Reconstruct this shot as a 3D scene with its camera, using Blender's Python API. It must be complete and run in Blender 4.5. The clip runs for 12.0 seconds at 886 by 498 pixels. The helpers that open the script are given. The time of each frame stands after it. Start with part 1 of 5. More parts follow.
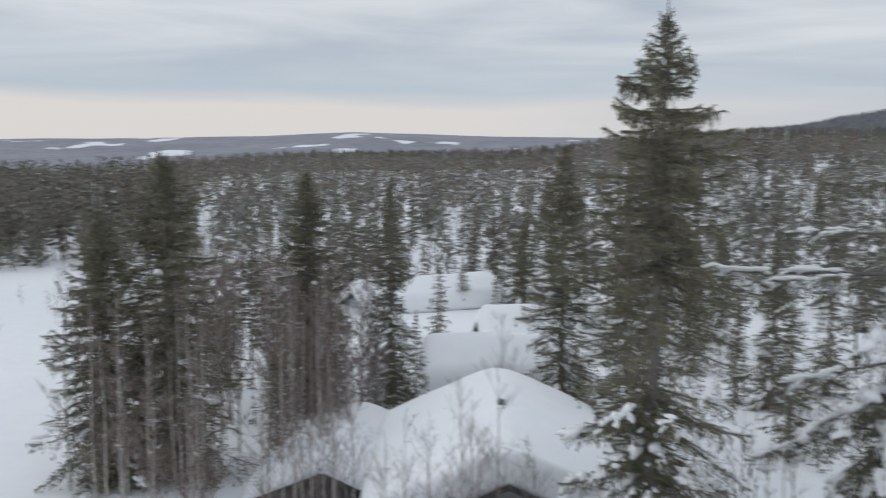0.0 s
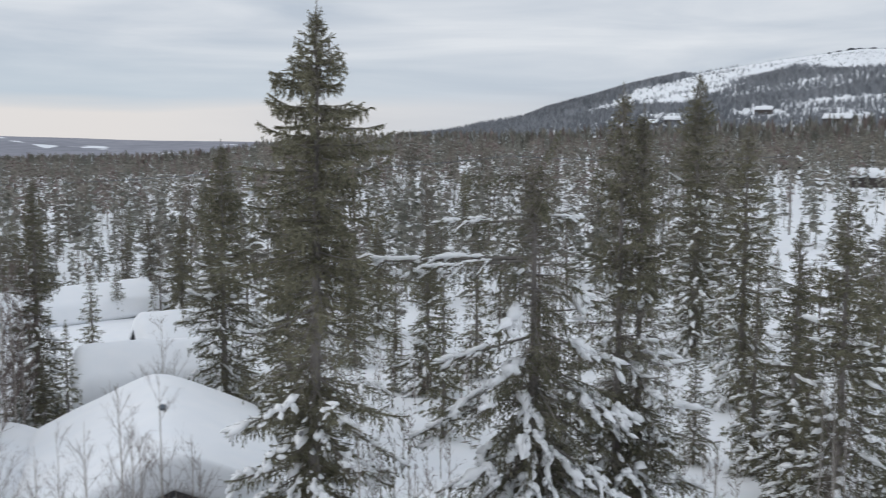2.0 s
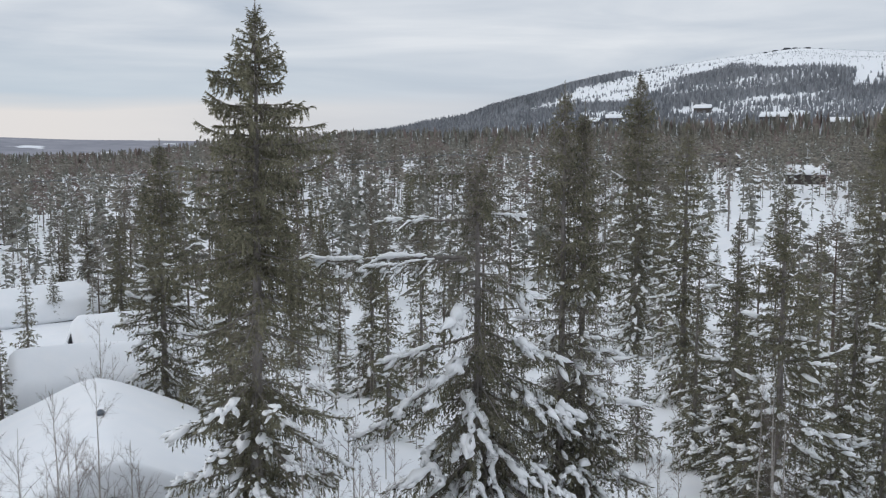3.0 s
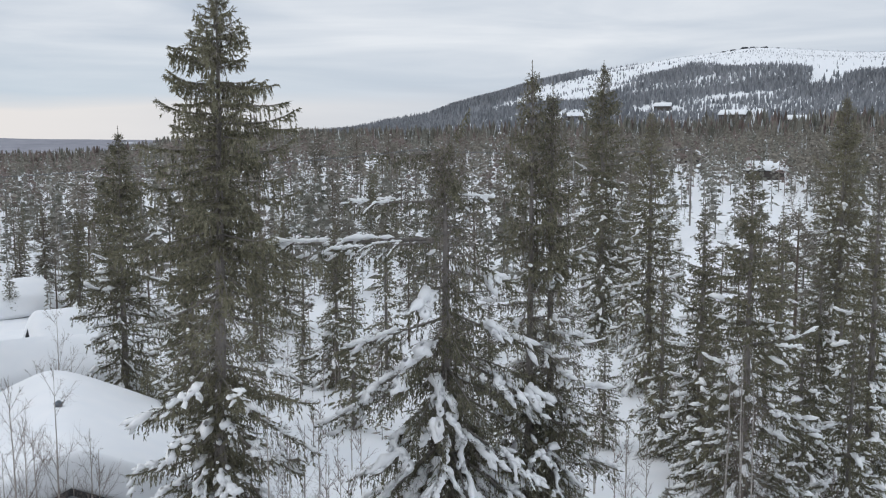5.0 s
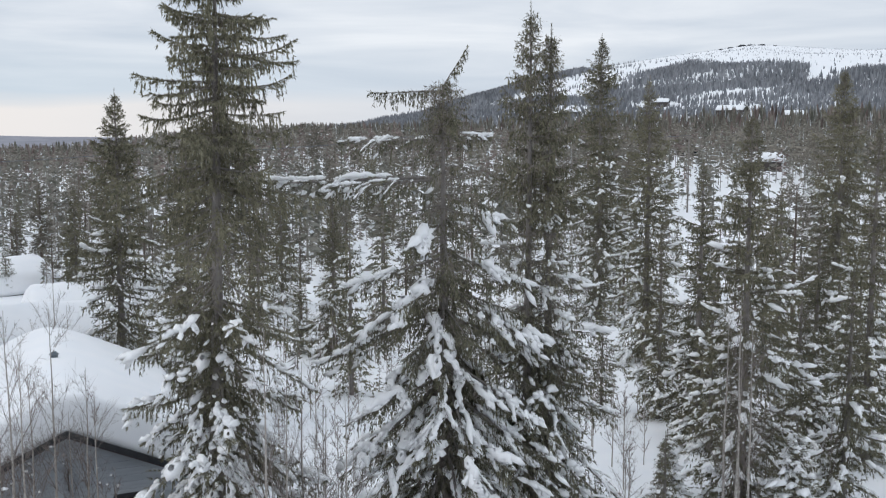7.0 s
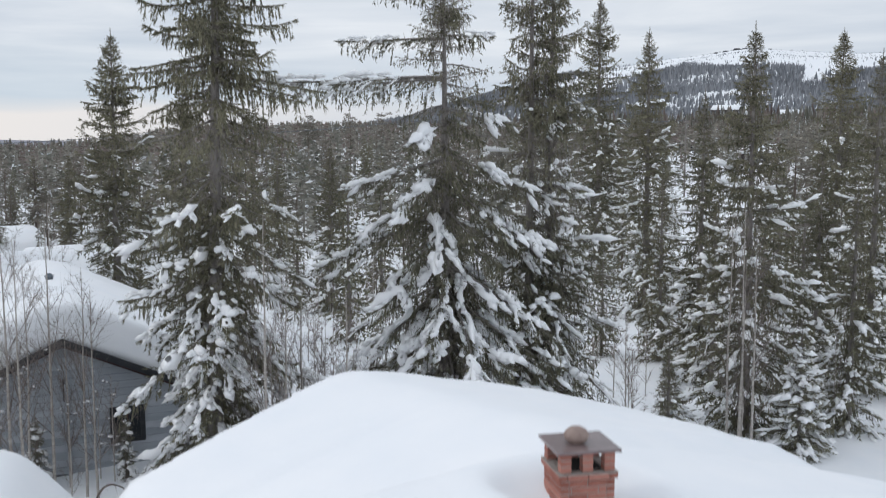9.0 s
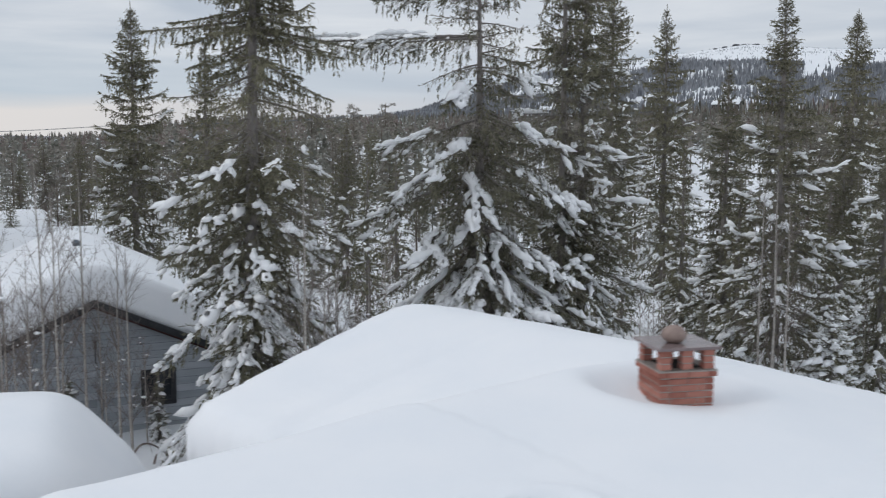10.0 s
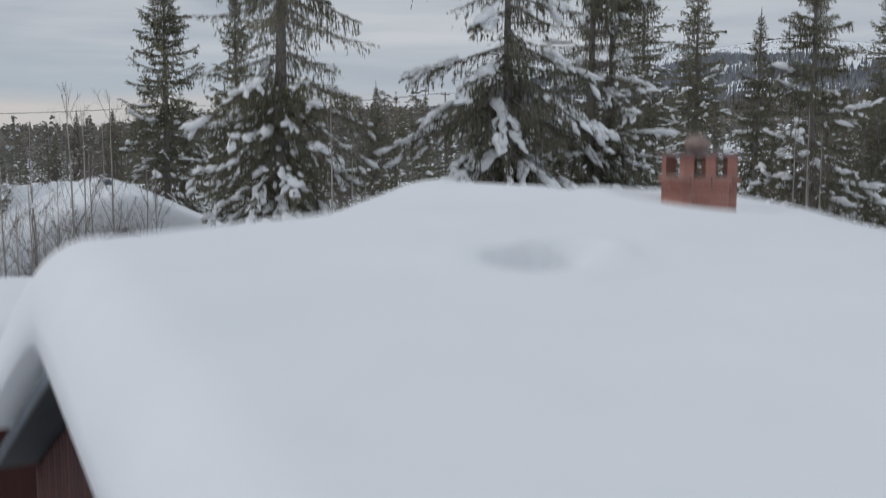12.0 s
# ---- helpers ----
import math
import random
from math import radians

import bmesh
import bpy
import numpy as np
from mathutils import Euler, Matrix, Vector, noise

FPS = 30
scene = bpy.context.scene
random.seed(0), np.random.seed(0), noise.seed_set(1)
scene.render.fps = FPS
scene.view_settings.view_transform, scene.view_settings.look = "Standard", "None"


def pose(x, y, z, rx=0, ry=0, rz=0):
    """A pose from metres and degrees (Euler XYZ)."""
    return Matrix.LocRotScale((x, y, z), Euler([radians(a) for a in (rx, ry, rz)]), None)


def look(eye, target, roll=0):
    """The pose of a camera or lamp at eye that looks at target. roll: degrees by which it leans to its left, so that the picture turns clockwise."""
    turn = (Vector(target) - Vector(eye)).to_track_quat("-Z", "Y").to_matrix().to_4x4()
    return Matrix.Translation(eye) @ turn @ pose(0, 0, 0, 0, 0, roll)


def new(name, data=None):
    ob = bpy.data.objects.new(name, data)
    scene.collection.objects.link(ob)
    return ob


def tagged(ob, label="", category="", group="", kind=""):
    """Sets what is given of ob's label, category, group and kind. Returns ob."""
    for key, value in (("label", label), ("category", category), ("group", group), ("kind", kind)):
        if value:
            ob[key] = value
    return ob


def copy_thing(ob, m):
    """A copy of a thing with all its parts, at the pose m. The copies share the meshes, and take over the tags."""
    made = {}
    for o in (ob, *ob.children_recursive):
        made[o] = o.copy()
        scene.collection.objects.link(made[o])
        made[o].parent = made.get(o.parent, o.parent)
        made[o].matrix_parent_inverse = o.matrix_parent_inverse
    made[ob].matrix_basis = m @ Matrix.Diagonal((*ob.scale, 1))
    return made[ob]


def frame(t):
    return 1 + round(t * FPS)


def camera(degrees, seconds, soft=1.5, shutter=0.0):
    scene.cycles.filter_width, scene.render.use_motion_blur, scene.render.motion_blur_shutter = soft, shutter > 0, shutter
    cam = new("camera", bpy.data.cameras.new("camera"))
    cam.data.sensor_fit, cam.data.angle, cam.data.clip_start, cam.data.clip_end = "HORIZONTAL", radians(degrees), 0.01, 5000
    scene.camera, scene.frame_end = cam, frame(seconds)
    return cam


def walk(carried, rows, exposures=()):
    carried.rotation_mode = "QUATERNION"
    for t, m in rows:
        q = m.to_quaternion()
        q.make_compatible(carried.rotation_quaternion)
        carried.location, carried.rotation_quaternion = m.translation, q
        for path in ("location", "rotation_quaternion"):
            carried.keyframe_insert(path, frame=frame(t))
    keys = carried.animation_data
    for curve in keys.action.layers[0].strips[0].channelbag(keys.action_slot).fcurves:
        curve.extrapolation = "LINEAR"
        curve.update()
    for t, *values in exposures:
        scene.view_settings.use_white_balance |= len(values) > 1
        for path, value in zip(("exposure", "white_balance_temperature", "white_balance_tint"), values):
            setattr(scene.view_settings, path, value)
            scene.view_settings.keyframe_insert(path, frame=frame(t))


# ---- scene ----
cam = camera(48.0, 12.0, soft=1.15, shutter=0.8)
# seconds, x, y, z, yaw, pitch, roll
PATH = [
    (0.0, -0.000, -0.000, 17.000, -0.000, -6.584, 0.056),
    (0.5, -0.194, -0.745, 16.865, -5.293, -6.446, -0.080),
    (1.0, -0.244, -0.575, 16.821, -11.147, -6.409, -0.118),
    (1.5, -0.116, -0.424, 16.764, -16.481, -6.342, -0.084),
    (2.0, 0.007, -0.348, 16.746, -19.481, -6.355, -0.044),
    (2.5, 0.055, -0.306, 16.751, -21.652, -6.389, 0.048),
    (3.0, 0.124, -0.211, 16.757, -22.683, -6.435, 0.074),
    (5.0, 0.141, 0.213, 16.163, -24.854, -6.497, 0.131),
    (5.5, 0.124, 0.239, 15.799, -24.900, -6.529, 0.130),
    (6.0, 0.122, 0.208, 15.391, -24.919, -6.527, 0.152),
    (6.5, 0.112, 0.201, 14.875, -24.957, -6.561, 0.101),
    (7.0, 0.103, 0.184, 14.276, -25.014, -6.584, 0.062),
    (9.0, -0.042, 0.309, 11.010, -25.277, -6.286, 0.018),
    (9.5, -0.182, 0.392, 10.240, -25.395, -6.396, -0.057),
    (10.0, -1.088, 0.758, 9.871, -25.374, -6.496, -0.043),
    (10.5, -1.458, 0.911, 9.836, -25.205, -6.463, -0.029),
    (11.0, -1.224, 0.785, 9.804, -23.848, -6.449, -0.023),
    (11.5, -1.082, 0.678, 9.218, -23.629, -6.493, -0.071),
    (12.0, -1.103, 0.475, 7.731, -23.613, -6.699, -0.091),
]
walk(cam, [(t, pose(x, y, z, 90 + pitch, 0, yaw) @ pose(0, 0, 0, 0, 0, -roll)) for t, x, y, z, yaw, pitch, roll in PATH],
     exposures=[(0.0, -0.11), (1.0, -0.02), (2.5, 0.01), (5.0, 0.10), (7.0, 0.20), (9.5, 0.11), (10.3, -0.11), (11.5, -0.14), (12.0, -0.40)])

# ---------------------------------------------------------------- light
world = bpy.data.worlds.new("overcast_sky")
scene.world = world
world.use_nodes = True
wn, wl = world.node_tree.nodes, world.node_tree.links
wn.clear()


def wnode(kind, **kw):
    n = wn.new(kind)
    for k, v in kw.items():
        n.inputs[k].default_value = v
    return n


SUN_AZ, SUN_EL = radians(-70), radians(34)
sky = wn.new("ShaderNodeTexSky")
sky.sky_type, sky.sun_disc, sky.sun_elevation, sky.sun_rotation = "NISHITA", False, SUN_EL, SUN_AZ
w_coord = wn.new("ShaderNodeTexCoord")
w_sep = wn.new("ShaderNodeSeparateXYZ")
wl.new(w_coord.outputs["Generated"], w_sep.inputs[0])
# cloud sheets, flattened toward the horizon
w_map = wn.new("ShaderNodeMapping")
w_map.inputs["Scale"].default_value = (1.6, 1.6, 13.0)
w_map.inputs["Rotation"].default_value = (0.0, 0.03, 0.4)
wl.new(w_coord.outputs["Generated"], w_map.inputs[0])
w_noise = wnode("ShaderNodeTexNoise", Scale=1.5, Detail=7.0, Roughness=0.52, Distortion=0.5)
wl.new(w_map.outputs[0], w_noise.inputs["Vector"])
w_ramp = wn.new("ShaderNodeValToRGB")
w_ramp.color_ramp.elements[0].position, w_ramp.color_ramp.elements[0].color = 0.38, (0.505, 0.568, 0.655, 1)
w_ramp.color_ramp.elements[1].position, w_ramp.color_ramp.elements[1].color = 0.65, (0.74, 0.776, 0.825, 1)
wl.new(w_noise.outputs["Fac"], w_ramp.inputs[0])
# pale warm band low over the valley
w_edge = wn.new("ShaderNodeMath")
w_edge.operation = "MULTIPLY_ADD"
w_edge.inputs[1].default_value = 0.05
w_low = wn.new("ShaderNodeMath")
w_low.operation = "SUBTRACT"
w_low.inputs[1].default_value = 0.026
wl.new(w_sep.outputs["Z"], w_low.inputs[0])
wl.new(w_noise.outputs["Fac"], w_edge.inputs[0])
wl.new(w_low.outputs[0], w_edge.inputs[2])
w_tier = wn.new("ShaderNodeValToRGB")
tier = w_tier.color_ramp.elements
tier[0].position, tier[0].color = 0.26, (0.76, 0.735, 0.725, 1)
tier[1].position, tier[1].color = 0.44, (0.50, 0.585, 0.67, 1)
w_tens = wn.new("ShaderNodeMath")
w_tens.operation = "MULTIPLY"
w_tens.inputs[1].default_value = 10.0
wl.new(w_edge.outputs[0], w_tens.inputs[0])
wl.new(w_tens.outputs[0], w_tier.inputs[0])
w_band = wn.new("ShaderNodeMapRange")
w_band.inputs["From Min"].default_value, w_band.inputs["From Max"].default_value = 0.10, 0.03
wl.new(w_edge.outputs[0], w_band.inputs[0])
w_side = wn.new("ShaderNodeMapRange")
w_side.inputs["From Min"].default_value, w_side.inputs["From Max"].default_value = 0.50, 0.02
w_side.inputs["To Min"].default_value = 0.12
wl.new(w_sep.outputs["X"], w_side.inputs[0])
w_bn = wn.new("ShaderNodeMath")
w_bn.operation = "MULTIPLY"
wl.new(w_band.outputs[0], w_bn.inputs[0])
wl.new(w_side.outputs[0], w_bn.inputs[1])
w_mix = wn.new("ShaderNodeMix")
w_mix.data_type = "RGBA"
wl.new(w_tier.outputs[0], w_mix.inputs["B"])
wl.new(w_bn.outputs[0], w_mix.inputs["Factor"])
wl.new(w_ramp.outputs[0], w_mix.inputs["A"])
bg_cloud = wnode("ShaderNodeBackground", Strength=1.0)
wl.new(w_mix.outputs["Result"], bg_cloud.inputs[0])
# an overcast sky is brighter overhead than low down
w_zen = wn.new("ShaderNodeMapRange")
w_zen.inputs["From Min"].default_value, w_zen.inputs["From Max"].default_value = 0.18, 0.95
w_zen.inputs["To Min"].default_value, w_zen.inputs["To Max"].default_value = 1.0, 1.2
wl.new(w_sep.outputs["Z"], w_zen.inputs[0])
wl.new(w_zen.outputs[0], bg_cloud.inputs["Strength"])
bg_sky = wnode("ShaderNodeBackground", Strength=0.08)
wl.new(sky.outputs[0], bg_sky.inputs[0])
w_ms = wnode("ShaderNodeMixShader", Fac=0.975)
wl.new(bg_sky.outputs[0], w_ms.inputs[1])
wl.new(bg_cloud.outputs[0], w_ms.inputs[2])
w_out = wn.new("ShaderNodeOutputWorld")
wl.new(w_ms.outputs[0], w_out.inputs[0])

sun = new("sun", bpy.data.lights.new("sun", "SUN"))
sun.data.energy, sun.data.angle, sun.data.color = 0.55, radians(22), (1.0, 0.96, 0.92)
sun.matrix_world = look((0, 0, 60), (-60 * math.sin(SUN_AZ), -60 * math.cos(SUN_AZ), 60 - 60 * math.tan(SUN_EL)))


# ---------------------------------------------------------------- materials
def mat(name, a, b, scale=6.0, rough=0.8, bump=0.0, bump_scale=None, metal=0.0, island=0.0, spec=0.3, stretch=None, obj=0.0, dust=0.0):
    """A surface whose colour wanders between a and b at two scales, with a fine relief."""
    m = bpy.data.materials.new(name)
    m.use_nodes = True
    N, L = m.node_tree.nodes, m.node_tree.links
    bs = N["Principled BSDF"]
    bs.inputs["Roughness"].default_value, bs.inputs["Metallic"].default_value = rough, metal
    bs.inputs["Specular IOR Level"].default_value = spec
    co = N.new("ShaderNodeTexCoord")
    src = co.outputs["Object"]
    if stretch:
        mp = N.new("ShaderNodeMapping")
        mp.inputs["Scale"].default_value = stretch
        L.new(src, mp.inputs[0])
        src = mp.outputs[0]
    n1, n2 = N.new("ShaderNodeTexNoise"), N.new("ShaderNodeTexNoise")
    n1.inputs["Scale"].default_value, n1.inputs["Detail"].default_value = scale, 5
    n2.inputs["Scale"].default_value, n2.inputs["Detail"].default_value = scale * 0.13, 2
    L.new(src, n1.inputs["Vector"])
    L.new(src, n2.inputs["Vector"])
    mean = N.new("ShaderNodeMath")
    mean.operation = "MULTIPLY_ADD"
    mean.inputs[1].default_value = 0.6
    half = N.new("ShaderNodeMath")
    half.operation = "MULTIPLY"
    half.inputs[1].default_value = 0.4
    L.new(n2.outputs["Fac"], half.inputs[0])
    L.new(n1.outputs["Fac"], mean.inputs[0])
    L.new(half.outputs[0], mean.inputs[2])
    fac = mean.outputs[0]
    for amount, kind, out in ((island, "ShaderNodeNewGeometry", "Random Per Island"), (obj, "ShaderNodeObjectInfo", "Random")):
        if amount:
            g, k = N.new(kind), N.new("ShaderNodeMath")
            k.operation = "MULTIPLY_ADD"
            k.inputs[1].default_value = amount
            sh = N.new("ShaderNodeMath")
            sh.operation = "SUBTRACT"
            sh.inputs[1].default_value = amount / 2
            L.new(fac, sh.inputs[0])
            L.new(g.outputs[out], k.inputs[0])
            L.new(sh.outputs[0], k.inputs[2])
            fac = k.outputs[0]
    r = N.new("ShaderNodeMapRange")
    r.inputs["From Min"].default_value, r.inputs["From Max"].default_value = 0.3, 0.7
    L.new(fac, r.inputs[0])
    mx = N.new("ShaderNodeMix")
    mx.data_type = "RGBA"
    mx.inputs["A"].default_value, mx.inputs["B"].default_value = (*a, 1), (*b, 1)
    L.new(r.outputs[0], mx.inputs["Factor"])
    colour = mx.outputs["Result"]
    if dust:  # a share of the sprigs carries a film of snow
        g, cut, fl = N.new("ShaderNodeNewGeometry"), N.new("ShaderNodeMapRange"), N.new("ShaderNodeMix")
        cut.inputs["From Min"].default_value, cut.inputs["From Max"].default_value = 1 - 1.6 * dust, 1 - 0.4 * dust
        cut.inputs["To Max"].default_value = 0.9
        fl.data_type = "RGBA"
        fl.inputs["B"].default_value = (0.80, 0.83, 0.87, 1)
        L.new(g.outputs["Random Per Island"], cut.inputs[0])
        L.new(cut.outputs[0], fl.inputs["Factor"])
        L.new(colour, fl.inputs["A"])
        colour = fl.outputs["Result"]
    L.new(colour, bs.inputs["Base Color"])
    if bump:
        n3, bp = N.new("ShaderNodeTexNoise"), N.new("ShaderNodeBump")
        n3.inputs["Scale"].default_value, n3.inputs["Detail"].default_value = bump_scale or scale * 2, 6
        bp.inputs["Strength"].default_value, bp.inputs["Distance"].default_value = bump, 0.05
        L.new(src, n3.inputs["Vector"])
        L.new(n3.outputs["Fac"], bp.inputs["Height"])
        L.new(bp.outputs[0], bs.inputs["Normal"])
    return m


SNOW = mat("snow", (0.83, 0.855, 0.89), (0.90, 0.905, 0.92), 0.8, 0.75, 0.12, 5.0, spec=0.2)
TREE_SNOW = mat("tree_snow", (0.92, 0.93, 0.945), (0.965, 0.965, 0.97), 2.0, 0.8, 0.15, 9.0, spec=0.2)
NEEDLE = mat("spruce_needles", (0.110, 0.105, 0.071), (0.248, 0.232, 0.156), 1.5, 0.7, island=0.5, obj=0.2)
# distance haze is put into this paler needle colour; some sprigs carry snow
NEEDLE_HAZE = mat("hazed_spruce_needles", (0.15, 0.15, 0.125), (0.29, 0.28, 0.245), 0.4, 0.8, island=0.5, dust=0.06)
NEEDLE_PINE = mat("pine_needles", (0.148, 0.138, 0.115), (0.297, 0.27, 0.23), 1.2, 0.75, island=0.5, obj=0.3)
# mountainside spruce, its colour paled and blued for distance haze
FAR_NEEDLE = mat("hazed_far_spruce", (0.16, 0.17, 0.185), (0.29, 0.30, 0.32), 0.05, 0.8, island=0.6)
TWIG = mat("grey_twigs", (0.16, 0.138, 0.12), (0.32, 0.285, 0.255), 2.0, 0.9, island=0.5)
BARK = mat("spruce_bark", (0.15, 0.135, 0.125), (0.31, 0.285, 0.265), 9.0, 0.9, 0.8, 22.0, stretch=(1, 1, 0.35))
BARK_PINE = mat("pine_bark", (0.09, 0.072, 0.060), (0.19, 0.152, 0.128), 7.0, 0.9, 0.8, 18.0, stretch=(1, 1, 0.4))
BARK_BIRCH = mat("birch_bark", (0.26, 0.23, 0.205), (0.60, 0.56, 0.52), 5.0, 0.8, 0.3, 16.0, stretch=(0.6, 0.6, 3.0))
BIRCH_TWIG = mat("birch_twigs", (0.15, 0.118, 0.105), (0.30, 0.245, 0.225), 2.0, 0.85, island=0.4)
BIRCH_LIMB = mat("birch_limbs", (0.15, 0.125, 0.11), (0.29, 0.25, 0.23), 3.0, 0.85, island=0.4)
GREY_PAINT = mat("grey_painted_boards", (0.34, 0.37, 0.405), (0.48, 0.51, 0.545), 3.0, 0.7, 0.25, 30.0, obj=0.45, stretch=(0.25, 1, 3))
# red paint, darkened so that the wall's eave shadow sits in its colour
RED_PAINT = mat("red_painted_boards", (0.040, 0.014, 0.013), (0.075, 0.025, 0.021), 3.0, 0.75, 0.3, 30.0, obj=0.4, stretch=(2, 2, 0.3))
BROWN_PAINT = mat("brown_stained_boards", (0.055, 0.048, 0.045), (0.10, 0.086, 0.078), 3.0, 0.75, 0.2, 20.0, obj=0.3)
# dark painted wood; also stands in for shade behind boards and under the eave
DARK_PAINT_SHADE = mat("dark_paint_and_shade", (0.022, 0.024, 0.028), (0.05, 0.052, 0.058), 4.0, 0.65, 0.2, 25.0)
ROOF_FELT = mat("dark_roofing", (0.03, 0.033, 0.038), (0.075, 0.08, 0.09), 6.0, 0.8, 0.4, 30.0)
GREY_METAL = mat("grey_sheet_metal", (0.10, 0.12, 0.14), (0.19, 0.21, 0.235), 4.0, 0.45, 0.1, metal=0.6)
BRICK = mat("red_brick", (0.29, 0.108, 0.080), (0.45, 0.20, 0.155), 9.0, 0.85, 0.5, 40.0, obj=0.5)
MORTAR = mat("mortar", (0.30, 0.26, 0.235), (0.44, 0.40, 0.37), 14.0, 0.95, 0.5, 50.0)
SLATE = mat("polished_slate", (0.15, 0.11, 0.11), (0.26, 0.20, 0.195), 7.0, 0.12, 0.15, 18.0, spec=0.5)
STONE = mat("round_stone", (0.24, 0.17, 0.15), (0.40, 0.31, 0.27), 9.0, 0.8, 0.4, 30.0)
SOOT = mat("sooty_flue", (0.010, 0.010, 0.010), (0.03, 0.028, 0.026), 9.0, 0.95)
WOODLAND = None
GLASS = bpy.data.materials.new("window_glass")
GLASS.use_nodes = True
_b = GLASS.node_tree.nodes["Principled BSDF"]
_b.inputs["Base Color"].default_value, _b.inputs["Roughness"].default_value = (0.02, 0.024, 0.03, 1), 0.06


# ---------------------------------------------------------------- mesh helpers
def link_mesh(name, me, material, parent=None, label="", smooth=False):
    ob = new(name, me)
    if material and not me.materials:
        me.materials.append(material)
    if parent:
        ob.parent = parent
    if label:
        ob["label"] = label
    if smooth:
        me.shade_smooth()
    return ob


def raw_mesh(name, verts, faces):
    """A mesh from arrays; all faces have the same number of corners."""
    verts, faces = np.asarray(verts, np.float32), np.asarray(faces, np.int32)
    me = bpy.data.meshes.new(name)
    k = faces.shape[1]
    me.vertices.add(len(verts))
    me.vertices.foreach_set("co", verts.ravel())
    me.loops.add(faces.size)
    me.loops.foreach_set("vertex_index", faces.ravel())
    me.polygons.add(len(faces))
    me.polygons.foreach_set("loop_start", np.arange(len(faces), dtype=np.int32) * k)
    me.update(calc_edges=True)
    me.validate()
    return me


def part(name, bm, material, parent=None, label="", smooth=False):
    me = bpy.data.meshes.new(name)
    bm.to_mesh(me)
    bm.free()
    return link_mesh(name, me, material, parent, label, smooth)


def thing(name, at, label, category, group="", rz=0.0, kind=""):
    e = new(name)
    e.empty_display_size = 0.3
    e.matrix_world = pose(*at, 0, 0, rz)
    return tagged(e, label, category, group, kind)


def box_bm(x0, x1, y0, y1, z0, z1, bevel=0.0, bm=None):
    bm = bm or bmesh.new()
    got = bmesh.ops.create_cube(bm, size=1, matrix=Matrix.Translation(((x0 + x1) / 2, (y0 + y1) / 2, (z0 + z1) / 2)) @ Matrix.Diagonal((x1 - x0, y1 - y0, z1 - z0, 1)))
    if bevel:
        edges = list({e for v in got["verts"] for e in v.link_edges})
        bmesh.ops.bevel(bm, geom=edges, offset=bevel, segments=2, affect="EDGES", profile=0.6)
    return bm


def prism_bm(outline, y0, y1, bm=None):
    """An (x, z) outline pushed from y0 to y1."""
    bm = bm or bmesh.new()
    a = [bm.verts.new((x, y0, z)) for x, z in outline]
    b = [bm.verts.new((x, y1, z)) for x, z in outline]
    n = len(outline)
    bm.faces.new(a)
    bm.faces.new(b[::-1])
    for i in range(n):
        bm.faces.new((a[i], b[i], b[(i + 1) % n], a[(i + 1) % n]))
    bmesh.ops.recalc_face_normals(bm, faces=bm.faces[:])
    return bm


def lattice(x, y):
    """Smooth pseudo-random field in about -1..1, wavelength about 6."""
    return (np.sin(x * 1.03 + 1.7 * np.sin(y * 0.41 + 0.7)) + np.sin(y * 1.17 + 1.5 * np.sin(x * 0.37 + 2.1)) + np.sin(0.71 * (x + y) + 1.2 * np.sin(0.53 * (x - y)))) / 3


# ---------------------------------------------------------------- ground
def smooth01(t):
    t = np.clip(t, 0, 1)
    return t * t * (3 - 2 * t)


def ridge_angle(az):
    """Elevation of the mountain's skyline, degrees, by azimuth."""
    return np.interp(az, [16, 18, 20, 22, 24, 25.5, 30, 32.8, 37.9, 41.9, 44, 47, 60, 80, 100], [0, 0.05, 0.2, 0.65, 1.05, 1.65, 2.9, 3.4, 4.25, 4.72, 4.58, 4.45, 3.9, 2.0, 0])


def ground_z(x, y):
    x, y = np.asarray(x, float), np.asarray(y, float)
    r = np.hypot(x, y)
    az = np.degrees(np.arctan2(x, y))
    z = 0.35 * lattice(x * 0.22, y * 0.22) + 0.10 * lattice(x * 0.9 + 3, y * 0.9)
    z = z * np.clip(r / 30, 0.35, 1) + 3.0 * lattice(x * 0.012, y * 0.012) * smooth01((r - 90) / 300)
    # the wooded rise before the mountain
    z = z + 8.0 * smooth01((az - 3) / 11) * smooth01((110 - az) / 20) * smooth01((r - 90) / 260) * (1 - smooth01((r - 550) / 900))
    top = (17 + 1900 * np.tan(np.radians(ridge_angle(az)))) * 0.91
    on = smooth01((az - 12) / 6) * smooth01((105 - az) / 15)
    z = z + on * (top * smooth01((r - 250) / 1650) + 5 * lattice(x * 0.02, y * 0.02) * smooth01((r - 500) / 500)) * smooth01((2900 - r) / 800)
    off = 1 - on
    west = smooth01((-6 - az) / 12)
    z = z + off * (-(46 + 22 * west) * smooth01((r - 450 + 200 * west) / (1500 - 500 * west)) + (66 + 22 * west) * smooth01((r - 2300) / 1700) + (9 * lattice(x * 0.0022 + 4, y * 0.0022) + np.interp(az, [-24, -15, -10, -5, 0, 9, 16], [-24, -18, -13, 2, -11, -20, -22])) * smooth01((r - 2500) / 1000))
    return z


